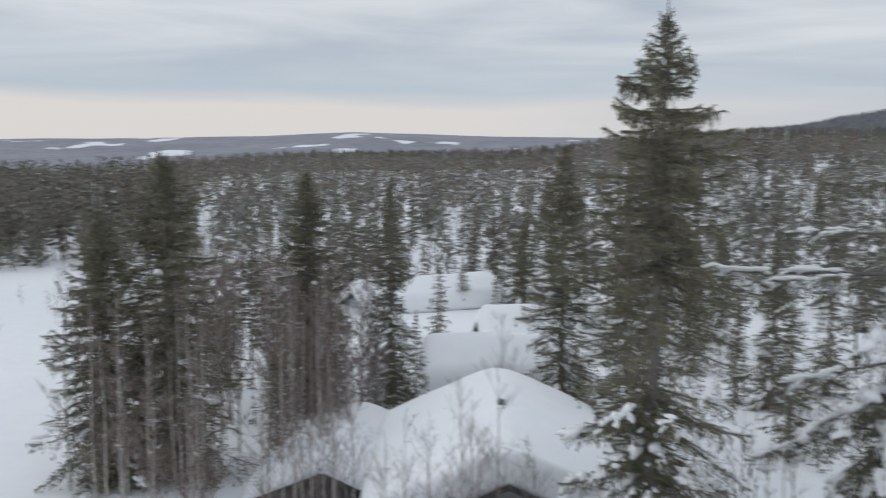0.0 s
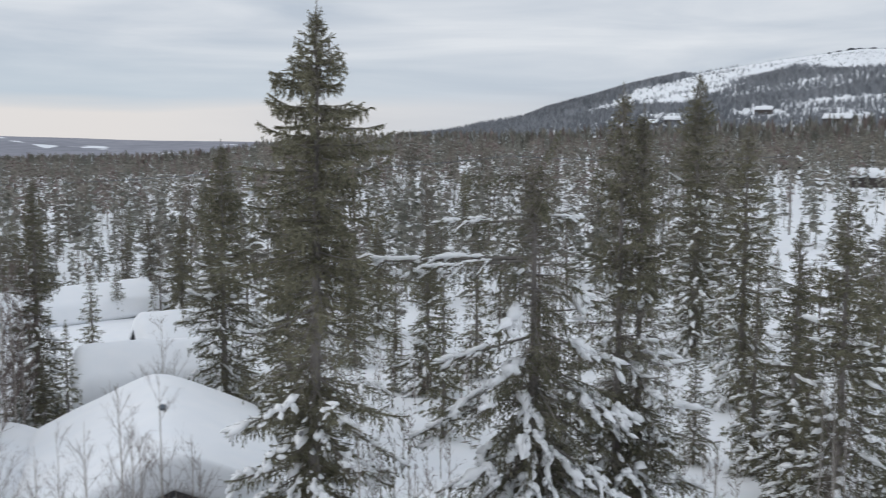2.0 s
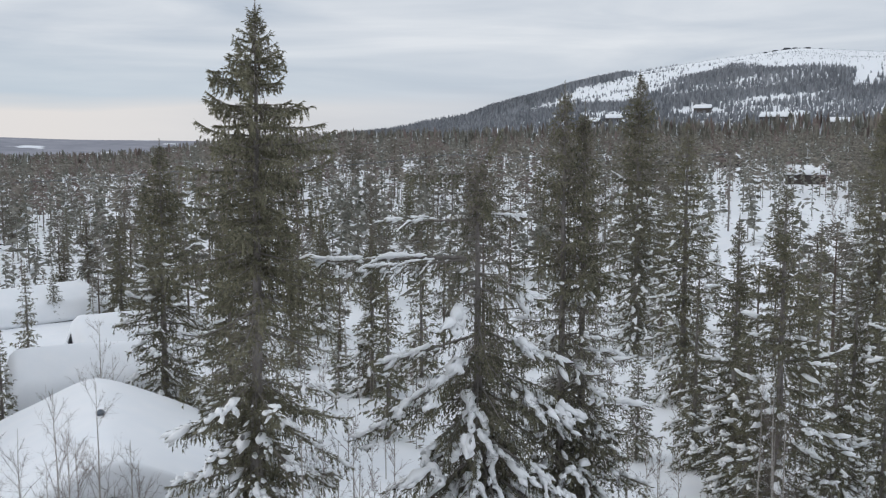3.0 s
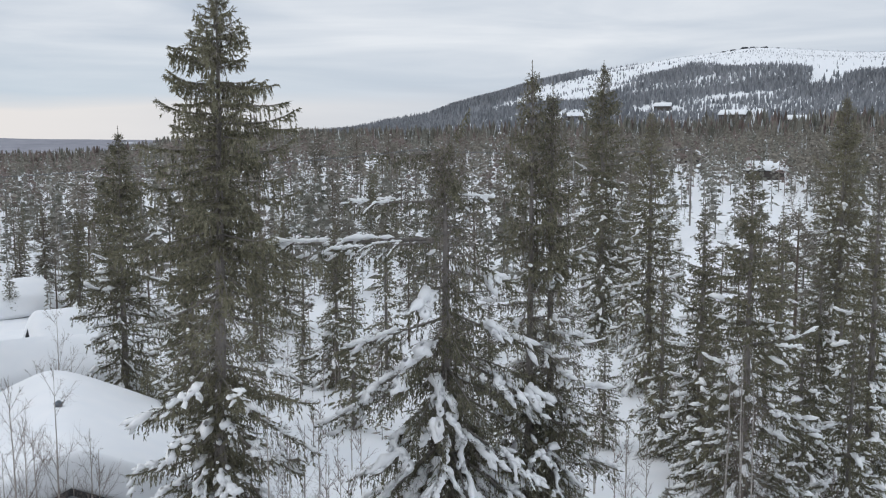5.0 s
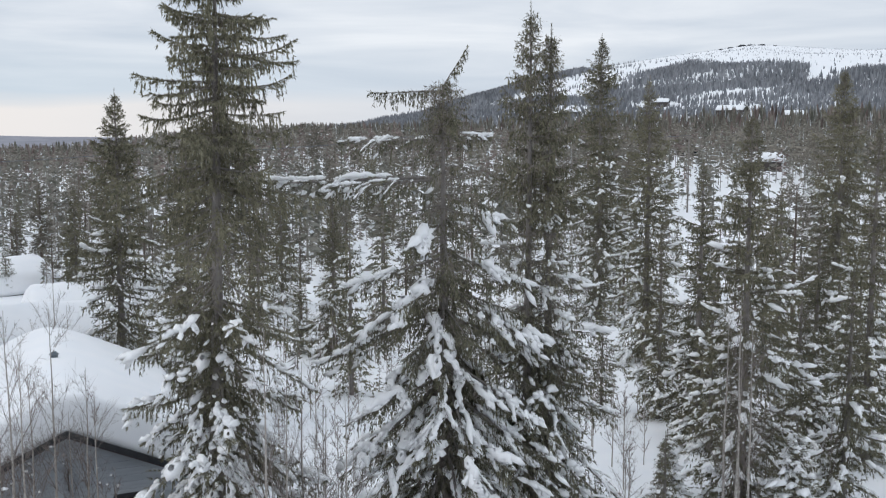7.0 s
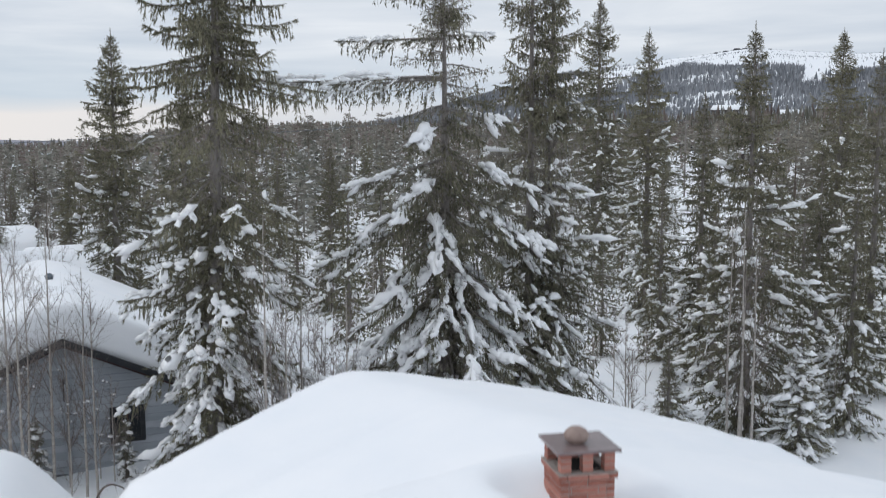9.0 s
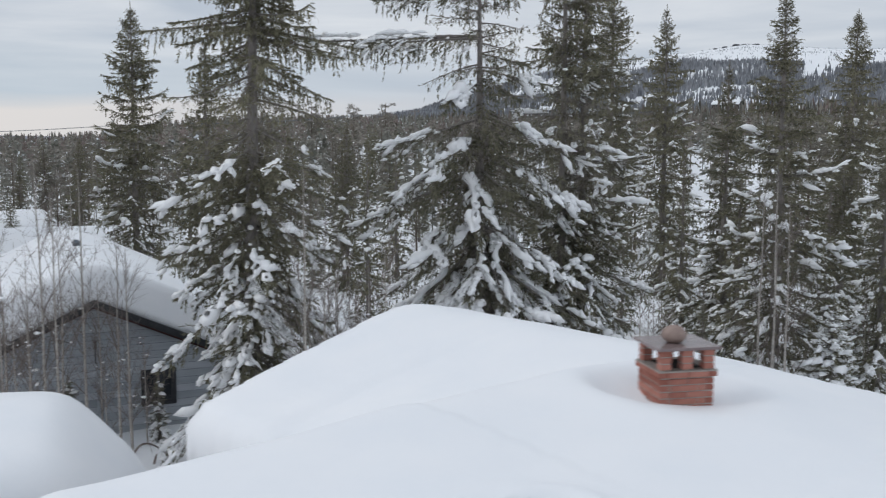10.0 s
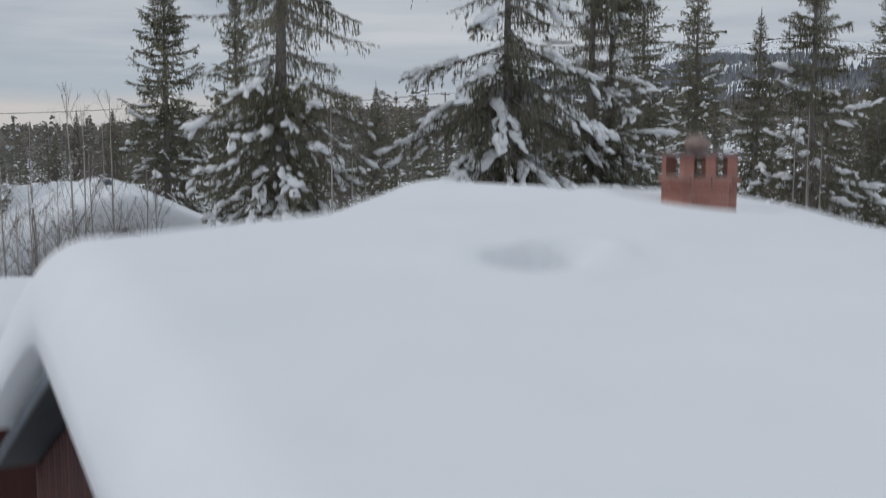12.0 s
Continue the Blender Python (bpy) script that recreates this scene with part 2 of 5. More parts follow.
def make_ground():
    rad = np.concatenate([[0.01], np.geomspace(3, 4850, 170)])
    az = np.radians(np.concatenate([np.linspace(-50, 70, 220), np.linspace(70, 310, 70)[1:-1]]))
    R, A = np.meshgrid(rad, az, indexing="ij")
    X, Y = R * np.sin(A), R * np.cos(A)
    v = np.stack([X, Y, ground_z(X, Y)], -1).reshape(-1, 3)
    n, m = R.shape
    i, j = np.meshgrid(np.arange(n - 1), np.arange(m), indexing="ij")
    k = (j + 1) % m
    f = np.stack([i * m + j, i * m + k, (i + 1) * m + k, (i + 1) * m + j], -1).reshape(-1, 4)[:, ::-1]
    me = raw_mesh("ground", v, f)
    me.materials.append(SNOW)
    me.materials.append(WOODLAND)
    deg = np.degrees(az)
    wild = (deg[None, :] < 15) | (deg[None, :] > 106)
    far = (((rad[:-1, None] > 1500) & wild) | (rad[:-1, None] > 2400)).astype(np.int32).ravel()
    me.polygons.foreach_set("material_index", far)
    ob = link_mesh("ground", me, None, smooth=True)
    return tagged(ob, "snow-covered ground running out to wooded hills", "ground", kind="structure")


def woodland():
    """Distant mixed wood with snowfields; air haze is put into the wood's blue-grey."""
    m = mat("hazed_woodland", (0.20, 0.205, 0.24), (0.33, 0.33, 0.37), 0.02, 0.95)
    N, L = m.node_tree.nodes, m.node_tree.links
    bs = N["Principled BSDF"]
    was = bs.inputs["Base Color"].links[0].from_socket
    co, mp, n, r, mx = (N.new("ShaderNode" + k) for k in ("TexCoord", "Mapping", "TexNoise", "MapRange", "Mix"))
    mp.inputs["Scale"].default_value = (1.0, 0.55, 1.0)
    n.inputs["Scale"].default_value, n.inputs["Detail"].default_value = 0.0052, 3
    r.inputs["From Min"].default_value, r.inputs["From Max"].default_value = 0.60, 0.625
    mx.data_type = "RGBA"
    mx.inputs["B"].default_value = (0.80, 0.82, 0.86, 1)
    L.new(co.outputs["Object"], mp.inputs[0])
    L.new(mp.outputs[0], n.inputs["Vector"])
    L.new(n.outputs["Fac"], r.inputs[0])
    L.new(r.outputs[0], mx.inputs["Factor"])
    L.new(was, mx.inputs["A"])
    L.new(mx.outputs["Result"], bs.inputs["Base Color"])
    return m


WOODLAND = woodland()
make_ground()


# ---------------------------------------------------------------- trees
def tubes(paths, radii, sides):
    """Tapered tubes along paths: (n, k, 3) points and (n, k) radii, as quads."""
    P, Rr = np.asarray(paths, float), np.asarray(radii, float)
    n, k, _ = P.shape
    d = np.gradient(P, axis=1)
    d /= np.linalg.norm(d, axis=2, keepdims=True) + 1e-9
    ref = np.where(np.abs(d[..., 2:3]) > 0.8, np.array([1.0, 0, 0]), np.array([0, 0, 1.0]))
    s = np.cross(d, ref)
    s /= np.linalg.norm(s, axis=2, keepdims=True) + 1e-9
    u = np.cross(s, d)
    a = np.arange(sides) * 2 * np.pi / sides
    V = P[:, :, None] + Rr[:, :, None, None] * (np.cos(a)[None, None, :, None] * s[:, :, None] + np.sin(a)[None, None, :, None] * u[:, :, None])
    b, i, j = np.meshgrid(np.arange(n), np.arange(k - 1), np.arange(sides), indexing="ij")
    jn = (j + 1) % sides
    o = b * k * sides
    F = np.stack([o + i * sides + j, o + i * sides + jn, o + (i + 1) * sides + jn, o + (i + 1) * sides + j], -1)
    return V.reshape(-1, 3), F.reshape(-1, 4)


def sprays(rng, p, a, length, width, single=False):
    """Pointed blades at p along a, crossed in pairs or single: sprigs of needles."""
    n = len(p)
    a = a / (np.linalg.norm(a, axis=1, keepdims=True) + 1e-9)
    q = rng.normal(size=(n, 3))
    s = np.cross(a, q)
    s /= np.linalg.norm(s, axis=1, keepdims=True) + 1e-9
    u = np.cross(a, s)
    L, W = length[:, None], width[:, None]
    out = []
    for side in ((s,) if single else (s, u)):
        out += [p - a * L * 0.15, p + a * L * 0.35 + side * W, p + a * L, p + a * L * 0.4 - side * W]
    V = np.stack(out, 1).reshape(-1, 3)
    F = np.arange(len(V)).reshape(-1, 4)
    return V, F


def needles(rng, p, a, length, width):
    """Slender three-cornered blades at p along a."""
    n = len(p)
    a = a / (np.linalg.norm(a, axis=1, keepdims=True) + 1e-9)
    s = np.cross(a, rng.normal(size=(n, 3)))
    s /= np.linalg.norm(s, axis=1, keepdims=True) + 1e-9
    V = np.stack([p - s * width[:, None], p + s * width[:, None], p + a * length[:, None]], 1).reshape(-1, 3)
    return V, np.arange(3 * n).reshape(-1, 3)


def lumps(rng, p, size, flat=0.6, coarse=False, along=None):
    """Small uneven clumps of snow; with along, drawn out in those directions."""
    n = len(p)
    a = np.arange(5) * 2 * np.pi / 5
    prof = [(-0.3, 0.95), (0.7, 0.25)] if coarse else [(-0.45, 0.55), (0.15, 1.0), (0.75, 0.3)]
    k = len(prof)
    ring = np.array([[(np.cos(t) * r, np.sin(t) * r, z) for t in a] for z, r in prof])
    V = ring[None] * (1 + rng.uniform(-0.28, 0.28, (n, k, 5, 1)))
    st = rng.uniform(0.8, 1.4, (n, 1, 1))
    if along is None:
        rot = rng.uniform(0, 2 * np.pi, n)
        e1 = np.column_stack([np.cos(rot), np.sin(rot), 0 * rot])
    else:
        st = st * 1.3
        e1 = along / (np.linalg.norm(along, axis=1, keepdims=True) + 1e-9)
    e2 = np.cross(np.array([0, 0, 1.0]), e1)
    e2 /= np.linalg.norm(e2, axis=1, keepdims=True) + 1e-6
    e3 = np.cross(e1, e2)
    V = V * np.array([1, 1, flat])
    V = (V[..., 0] * st)[..., None] * e1[:, None, None] + (V[..., 1] / np.sqrt(st))[..., None] * e2[:, None, None] + V[..., 2:3] * e3[:, None, None]
    V = p[:, None, None] + V * size[:, None, None, None]
    b, i, j = np.meshgrid(np.arange(n), np.arange(k - 1), np.arange(5), indexing="ij")
    o = b * 5 * k
    jn = (j + 1) % 5
    F = np.stack([o + i * 5 + j, o + i * 5 + jn, o + (i + 1) * 5 + jn, o + (i + 1) * 5 + j], -1).reshape(-1, 4)
    return V.reshape(-1, 3), F


def pads(rng, paths, width, thick):
    """Long uneven pillows of snow along the upper side of branches."""
    P = np.asarray(paths, float)
    n, k, _ = P.shape
    d = np.gradient(P, axis=1)
    d /= np.linalg.norm(d, axis=2, keepdims=True) + 1e-9
    s = np.cross(d, np.array([0, 0, 1.0]))
    s /= np.linalg.norm(s, axis=2, keepdims=True) + 1e-9
    m = 6
    a = np.arange(m) * 2 * np.pi / m
    t = np.linspace(0, 1, k)
    env = np.sqrt(np.clip(1 - (2 * t - 1) ** 4, 0.0, 1))[None, :]
    ph, fr = rng.uniform(0, 6.28, (n, 1)), rng.uniform(5, 13, (n, 1))
    env = env * (1 + 0.30 * np.sin(fr * t[None, :] + ph) + rng.uniform(-0.42, 0.42, (n, k)))
    env[:, 0] = env[:, -1] = 0.05
    W, H = width[:, None] * env, thick[:, None] * env
    ca, sa = np.cos(a), np.sin(a)
    V = P[:, :, None] + (W[..., None] * ca)[..., None] * s[:, :, None] * rng.uniform(0.85, 1.15, (n, k, m, 1))
    V[..., 2] += (H[..., None] * np.where(sa > 0, sa, 0.45 * sa)) * rng.uniform(0.85, 1.15, (n, k, m)) + H[..., None] * 0.3
    V += s[:, :, None] * (0.55 * np.sin(0.8 * fr * t[None, :] + 2 * ph) * W)[..., None, None]
    b, i, j = np.meshgrid(np.arange(n), np.arange(k - 1), np.arange(m), indexing="ij")
    o = b * k * m
    jn = (j + 1) % m
    F = np.stack([o + i * m + j, o + i * m + jn, o + (i + 1) * m + jn, o + (i + 1) * m + j], -1).reshape(-1, 4)
    return V.reshape(-1, 3), F


def joined(chunks):
    V, F, o = [], [], 0
    for v, f in chunks:
        V.append(v)
        F.append(f + o)
        o += len(v)
    return np.concatenate(V), np.concatenate(F)


def spruce_arrays(seed, h, prof, base=0.06, gap=0.45, per=5, dens=60, size=1.0, rise=(32, -22), snow=(0.5, 0.1), pad=0.5, lump=0.2, bare=0.0, tip=0.25,
                  twigs=0.25, limb_sides=4, pad_k=9, pad_w0=1.0, pad_from=0.18, thin=1.0, shaft=None, keep=1.0, hang=0.35, wide=0.30, elev=None, keep_top=None, curtain=0.0,
                  fingers=0, sprig=9, arms=(), spike=True, dead_from=0.0, dead_to=0.0, dead=0.36, clump=0.034, segs=7):
    """Trunk, limbs, needles, dead twigs and snow of a spruce of height h. prof: (height share, branch length).
    arms: single long boughs (height, bearing, length, rise, snow). Between dead_from and dead_to the needles are thin and dead twigs many."""
    rng, rs = np.random.default_rng(seed), np.random.default_rng(seed + 4000)
    shaft = shaft or 0.011 * h + 0.03
    k = 14
    zz = np.linspace(0, 1, k)
    wob = np.cumsum(rng.normal(0, 0.010 * h / k, (k, 2)), axis=0)
    tp = np.column_stack([wob, zz * h])[None]
    tv = tubes(tp, (shaft * (1 - zz) ** 0.85 + 0.008)[None], 9 if limb_sides else 6)
    levels, z = [], base * h
    while z < h - (0.45 if spike else 0.1):
        levels.append(z)
        z += gap * rng.uniform(0.7, 1.3) * np.interp(h - z, [0.5, 2.5, 6.0], [0.42, 0.62, 1.0])
    limb_p, limb_r, fol, twg, pad_p, pad_w, pad_t, lump_p, lump_s, lump_d = [], [], [], [], [], [], [], [], [], []
    ph = np.array(prof)
    s_line = np.linspace(0, 1, segs)

    def limb(z, az, R, el, dr, upt, ps, full):
        q = z / h
        cx, cy = np.interp(q, zz, tp[0, :, 0]), np.interp(q, zz, tp[0, :, 1])
        d = np.array([np.sin(az), np.cos(az), 0])
        lat = np.array([np.cos(az), -np.sin(az), 0])
        o = np.array([cx, cy, z])
        side_bow = rng.normal(0, 0.10) * R

        def along(s):
            s = np.asarray(s)
            zc = R * (np.tan(el) * s - dr * s ** 2 * 1.6 + upt * s ** 3)
            return o + d * (R * s)[..., None] * np.cos(el) + np.stack([0 * s, 0 * s, zc], -1) + lat * (side_bow * s * s)[..., None]

        limb_p.append(along(s_line))
        limb_r.append((0.006 + 0.013 * R) * (1 - 0.85 * s_line))
        # side sprays: along the limb stand paired branchlets, clothed in short needles
        nf = max(3, int(2.1 * dens * (R + 0.12) * full))
        nb = max(3, int(sprig * (0.3 + R)))
        sb = np.clip(bare + (1.0 - bare) * (np.arange(nb) + rng.random(nb)) / nb, 0.05, 1.0) ** 0.8
        side = np.where(np.arange(nb) % 2 == 0, 1.0, -1.0)
        bl = (wide * R * (1.12 - sb) * 1.5 + 0.04 + 0.09 * min(R, 1.2)) * rng.uniform(0.6, 1.2, nb)
        bd = d * rng.uniform(0.35, 0.9, (nb, 1)) + lat * (side * rng.uniform(0.5, 1.0, nb))[:, None]
        bd[:, 2] += np.tan(el) * 0.3 - hang * rng.uniform(0.1, 0.9, nb)
        drop = rng.random(nb) < curtain * min(1.0, R)
        bd[drop] = bd[drop] * 0.22 + np.array([0, 0, -1.0])
        bl[drop] = np.maximum(bl[drop], 0.22 + 0.10 * R) * rng.uniform(0.6, 1.2, drop.sum())
        bd /= np.linalg.norm(bd, axis=1, keepdims=True)
        bo = along(sb)
        on = rng.random(nf) < 0.78
        pick = rng.choice(nb, nf, p=bl / bl.sum())
        w = rng.random(nf) ** 0.85
        sm = np.clip(bare + (1.03 - bare) * rng.random(nf) ** 0.8, 0, 1.03)
        p = np.where(on[:, None], bo[pick] + bd[pick] * (bl[pick] * w)[:, None], along(sm))
        ax = np.where(on[:, None], bd[pick], d + np.array([0, 0, np.tan(el)])) + rng.normal(0, 0.5, (nf, 3))
        ax[:, 2] -= 0.22
        sz = size * (0.42 + 0.58 * min(R, 1.3) / 1.3)
        fol.append(needles(rng, p, ax, rng.uniform(0.09, 0.20, nf) * sz, rng.uniform(0.016, 0.032, nf) * sz * thin))
        nt = int(nf * twigs * 0.42 / max(full, 0.4) ** 1.5)
        if nt:
            s2 = rng.random(nt) ** 1.3 * 0.85
            t2 = rng.normal(0, 0.12 * R, nt)
            p2 = along(s2) + lat * t2[:, None]
            p2[:, 2] -= rng.random(nt) * 0.12
            ax2 = rng.normal(0, 0.5, (nt, 3)) + d * 0.5
            ax2[:, 2] -= rng.random(nt) * 1.5
            twg.append(needles(rng, p2, ax2, rng.uniform(0.15, 0.42, nt) * size, rng.uniform(0.006, 0.014, nt) * size))
        if rs.random() < ps * pad * 2 and R > 0.35:
            a, b = rs.uniform(pad_from, pad_from + 0.35), rs.uniform(0.85, 1.03)
            wdt = rs.uniform(0.07, 0.15) * (0.7 + 0.30 * min(R, 1.9)) * pad_w0 * (0.62 if ps > 2.5 and R > 1 and el > -0.4 else 1.0)
            gap_at = rs.uniform(0.35, 0.6)
            for u0, u1 in (((0.0, gap_at), (gap_at + 0.1, 1.0)) if R > 2.2 else ((0.0, 1.0),)):
                pp = along(np.linspace(a + (b - a) * u0, a + (b - a) * u1, pad_k))
                pp[:, 2] += 0.11
                pp += lat * rs.normal(0, 0.06 * R)
                pad_p.append(pp)
                pad_w.append(wdt * rs.uniform(0.8, 1.3))
                pad_t.append(wdt * rs.uniform(0.75, 1.15))
            for _f in range(fingers if R > 0.8 else 0):
                s0 = rs.uniform(a, min(b, 0.85))
                fl = (0.18 + 0.30 * R * (1.1 - s0)) * rs.uniform(0.6, 1.2)
                fd = d * rs.uniform(0.5, 1.0) + lat * rs.choice([-1, 1]) * rs.uniform(0.4, 1.0)
                fd[2] += np.tan(el) * 0.6 - rs.uniform(0.15, 0.5)
                u = np.linspace(0, 1, pad_k)[:, None]
                pad_p.append(along(np.array(s0)) + fd * fl * u + np.array([0, 0, -0.25 * fl]) * u ** 2 + np.array([0, 0, 0.06]))
                pad_w.append(wdt * rs.uniform(0.55, 0.95))
                pad_t.append(pad_w[-1] * rs.uniform(0.7, 1.0))
        reach = np.hypot(p[:, 0] - cx, p[:, 1] - cy) ** 1.5 + 1e-4
        nl = rs.poisson(nf * lump * ps * 0.034 * 60 / (60 + dens))
        if nl:
            pick = rs.choice(nf, nl, p=reach / reach.sum())
            lump_p.append(p[pick] + np.array([0, 0, 0.09]))
            lump_d.append(0.6 * ax[pick] + d + np.array([0, 0, 0.6 * np.tan(el) - 0.6 * dr]))
            lump_s.append(rs.gamma(1.8, clump, nl) * size ** 0.7 + 0.022)

    for z in levels:
        q = z / h
        R0 = np.interp(q, ph[:, 0], ph[:, 1])
        e = np.interp(q, *zip(*elev)) if elev else np.interp(q, [0, 0.85, 1], [rise[1], 0.55 * rise[0], rise[0] + 18])
        kept = keep if keep_top is None else np.interp(q, [0.45, 0.7], [keep, keep_top])
        full = dead if dead_from < q < dead_to else 1.0
        n = max(3, int(round(per * rng.uniform(0.8, 1.2))))
        a0 = rng.uniform(0, 6.3)
        for i in range(n):
            if rng.random() > kept and h - z > 1.5:
                continue
            az = a0 + (i + rng.uniform(-0.3, 0.3)) * 2 * np.pi / n
            R = max(0.07, R0 * (1.3 if rng.random() < 0.06 and h - z > 3 else 1) * rng.choice([rng.uniform(0.5, 0.8), rng.uniform(0.8, 1.15)], p=[0.35, 0.65]))
            el = np.radians(e + rng.normal(0, 6))
            limb(z + rng.uniform(-0.1, 0.1) * min(1, R), az, R, el, rng.uniform(0.12, 0.40) * (1 - 0.6 * q), tip * rng.uniform(0.5, 1.3), max(0.0, float(np.interp(q, [0, 1], snow))), full)
    for z, az, R, el, ps in arms:
        limb(z, radians(az), R, radians(el), 0.10, 0.10, ps, 1.0)
    if spike:  # the leader
        n = int(16 + dens * 0.5)
        u = rng.random(n)
        p = np.column_stack([np.full(n, tp[0, -1, 0]), np.full(n, tp[0, -1, 1]), h - 0.75 * u])
        ax = rng.normal(0, 0.5, (n, 3)) + np.array([0, 0, 0.9])
        fol.append(needles(rng, p, ax, (0.06 + 0.09 * u) * size ** 0.6, rng.uniform(0.010, 0.018, n) * size * thin))
    out = {"trunk": tv}
    out["branchwork"] = tubes(np.array(limb_p), np.array(limb_r), limb_sides) if limb_sides else None
    out["crown"] = joined(fol)
    out["deadwood"] = joined(twg) if twg else None
    sn = []
    if pad_p:
        P, W, T = np.array(pad_p), np.array(pad_w), np.array(pad_t)
        sn.append(pads(rng, P, 0.85 * W, 0.9 * T))
        if limb_sides:  # rounded clumps riding on the ridge of snow
            n, kk = P.shape[:2]
            pick = rng.random((n, kk)) < 0.34
            pick[:, :1] = False
            i, j = np.nonzero(pick)
            c = P[i, j] + rng.normal(0, 0.45, (len(i), 3)) * W[i][:, None] * np.array([1, 1, 0.2]) + np.array([0, 0, 0.35]) * T[i][:, None]
            sn.append(lumps(rng, c, W[i] * rng.uniform(0.7, 1.3, len(i)), 0.7, along=np.gradient(P, axis=1)[i, j]))
    if lump_p:
        sn.append(lumps(rng, np.concatenate(lump_p), np.concatenate(lump_s), 0.62, limb_sides == 0, np.concatenate(lump_d)))
    out["snow"] = joined(sn) if sn else None
    return out


MATS = {"trunk": BARK, "branchwork": BARK, "crown": NEEDLE, "deadwood": TWIG, "snow": TREE_SNOW}
SNOW_LABEL = "clumps of snow lying on the branches"


def plant(name, arrays, at, label, group="", mats=MATS, rz=0.0, category="tree"):
    t = thing(name, at, label, category, group, rz)
    for k, a in arrays.items():
        if a is not None:
            ob = link_mesh(k, raw_mesh(k, *a), mats[k], t, SNOW_LABEL if k == "snow" else "", smooth=(k in ("trunk", "snow", "branchwork")))
            if k != "trunk":
                ob["kind"] = "stuff"
    return t


def gz(x, y):
    return float(ground_z(x, y)) - 0.15


def at_ground(x, y):
    return (x, y, gz(x, y))


def tall_prof(r, h=14.0):
    """A slender pointed crown: boughs lengthen steadily from the tip and hardly below mid height."""
    drop = np.array([0.0, 0.45, 1.0, 2.0, 3.5, 6.0, 9.0, 13.0, 20.0])
    grow = np.array([0.025, 0.06, 0.13, 0.27, 0.45, 0.68, 0.88, 1.02, 1.05])
    return sorted((float(max(0.0, 1 - d / h)), float(g * r)) for d, g in zip(drop, grow) if d < h)


def cone_prof(r):
    return [(0, 0.95 * r), (0.12, r), (0.5, 0.60 * r), (0.8, 0.25 * r), (0.93, 0.08 * r), (1, 0.04)]


# the tall spruce beside the grey cabin
def hero_tall():
    x, y = 6.1, 29.3
    a = spruce_arrays(11, 20.9 - gz(x, y), [(0, 2.7), (0.2, 2.9), (0.35, 2.75), (0.5, 2.45), (0.62, 2.2), (0.69, 2.1), (0.75, 2.2), (0.80, 2.05), (0.86, 1.55), (0.92, 0.85), (0.96, 0.34), (0.985, 0.12), (1, 0.04)], base=0.04, gap=0.44, per=5, wide=0.22,
                      curtain=0.50, fingers=2, sprig=12, dens=145, size=0.84, elev=[(0, -34), (0.3, -28), (0.5, -16), (0.68, -8), (0.8, 0), (0.9, 12), (1, 50)], snow=(2.6, -2.6), pad=0.46, lump=2.0, clump=0.052, pad_w0=0.70, pad_k=9, pad_from=0.4, tip=0.28, twigs=0.2,
                      keep=0.92, keep_top=0.84, shaft=0.26, dead_from=0.46, dead_to=0.58, arms=[(13.2, -68, 3.0, -4, 0), (13.0, 112, 3.1, -6, 0), (14.4, 205, 2.2, -2, 0)])
    t = plant("spruce_tree", a, at_ground(x, y), "very tall dark spruce with snow on its lower branches", "near spruces")
    t.matrix_world = pose(*at_ground(x, y), 0, 1.0, 0)


# broad spruce with a broken leader and snow-laden skirts
def hero_broken():
    x, y = 13.35, 28.6
    g = gz(x, y)
    arms = [(15.6 - g, -65, 2.2, 2, 0), (15.75 - g, 112, 1.1, 48, 0), (14.1 - g, -60, 3.2, 2, 3), (12.9 - g, -66, 5.3, 2, 3), (12.85 - g, -76, 3.4, 0, 3), (14.2 - g, 112, 1.5, 2, 3),
            (11.9 - g, 110, 2.3, -8, 3), (10.4 - g, -70, 3.3, -14, 3), (9.4 - g, -75, 3.2, -22, 3), (8.8 - g, -72, 4.3, -20, 3), (14.9 - g, 190, 1.8, -5, 0),
            (11.0 - g, 200, 2.6, -25, 0.2), (10.2 - g, 238, 3.0, -28, 0.6), (9.8 - g, 165, 3.0, -26, 0.5), (10.6 - g, 100, 3.2, -20, 0.5), (11.7 - g, 172, 2.0, -18, 0.1), (11.5 - g, 240, 2.2, -16, 0.2),
            (9.3 - g, 120, 3.7, -24, 1.2), (8.6 - g, 90, 4.2, -22, 1.6), (9.0 - g, 205, 3.2, -32, 0.8), (12.4 - g, 140, 1.7, -10, 0.1)]
    a = spruce_arrays(23, 15.9 - g, [(0, 5.0), (0.2, 4.9), (0.36, 4.4), (0.5, 3.2), (0.6, 2.4), (0.7, 2.2), (0.84, 1.7), (0.93, 1.1), (1, 0.5)], base=0.10, gap=0.50, per=7, wide=0.17, keep_top=0.30, curtain=0.6, fingers=3, sprig=13,
                      dens=118, size=0.88, elev=[(0, -28), (0.25, -30), (0.5, -20), (0.62, -8), (0.8, 0), (1, 14)], snow=(2.7, -2.0), pad=0.75, lump=0.9, clump=0.048, pad_w0=1.08, pad_k=11, pad_from=0.15, tip=0.22, twigs=0.4, keep=0.84, shaft=0.27, hang=0.8, arms=arms,
                      spike=False, dead_from=0.62, dead_to=1.0, dead=0.2)
    plant("spruce_tree", a, (x, y, g), "broad spruce with broken top and thick snow on drooping boughs", "near spruces")


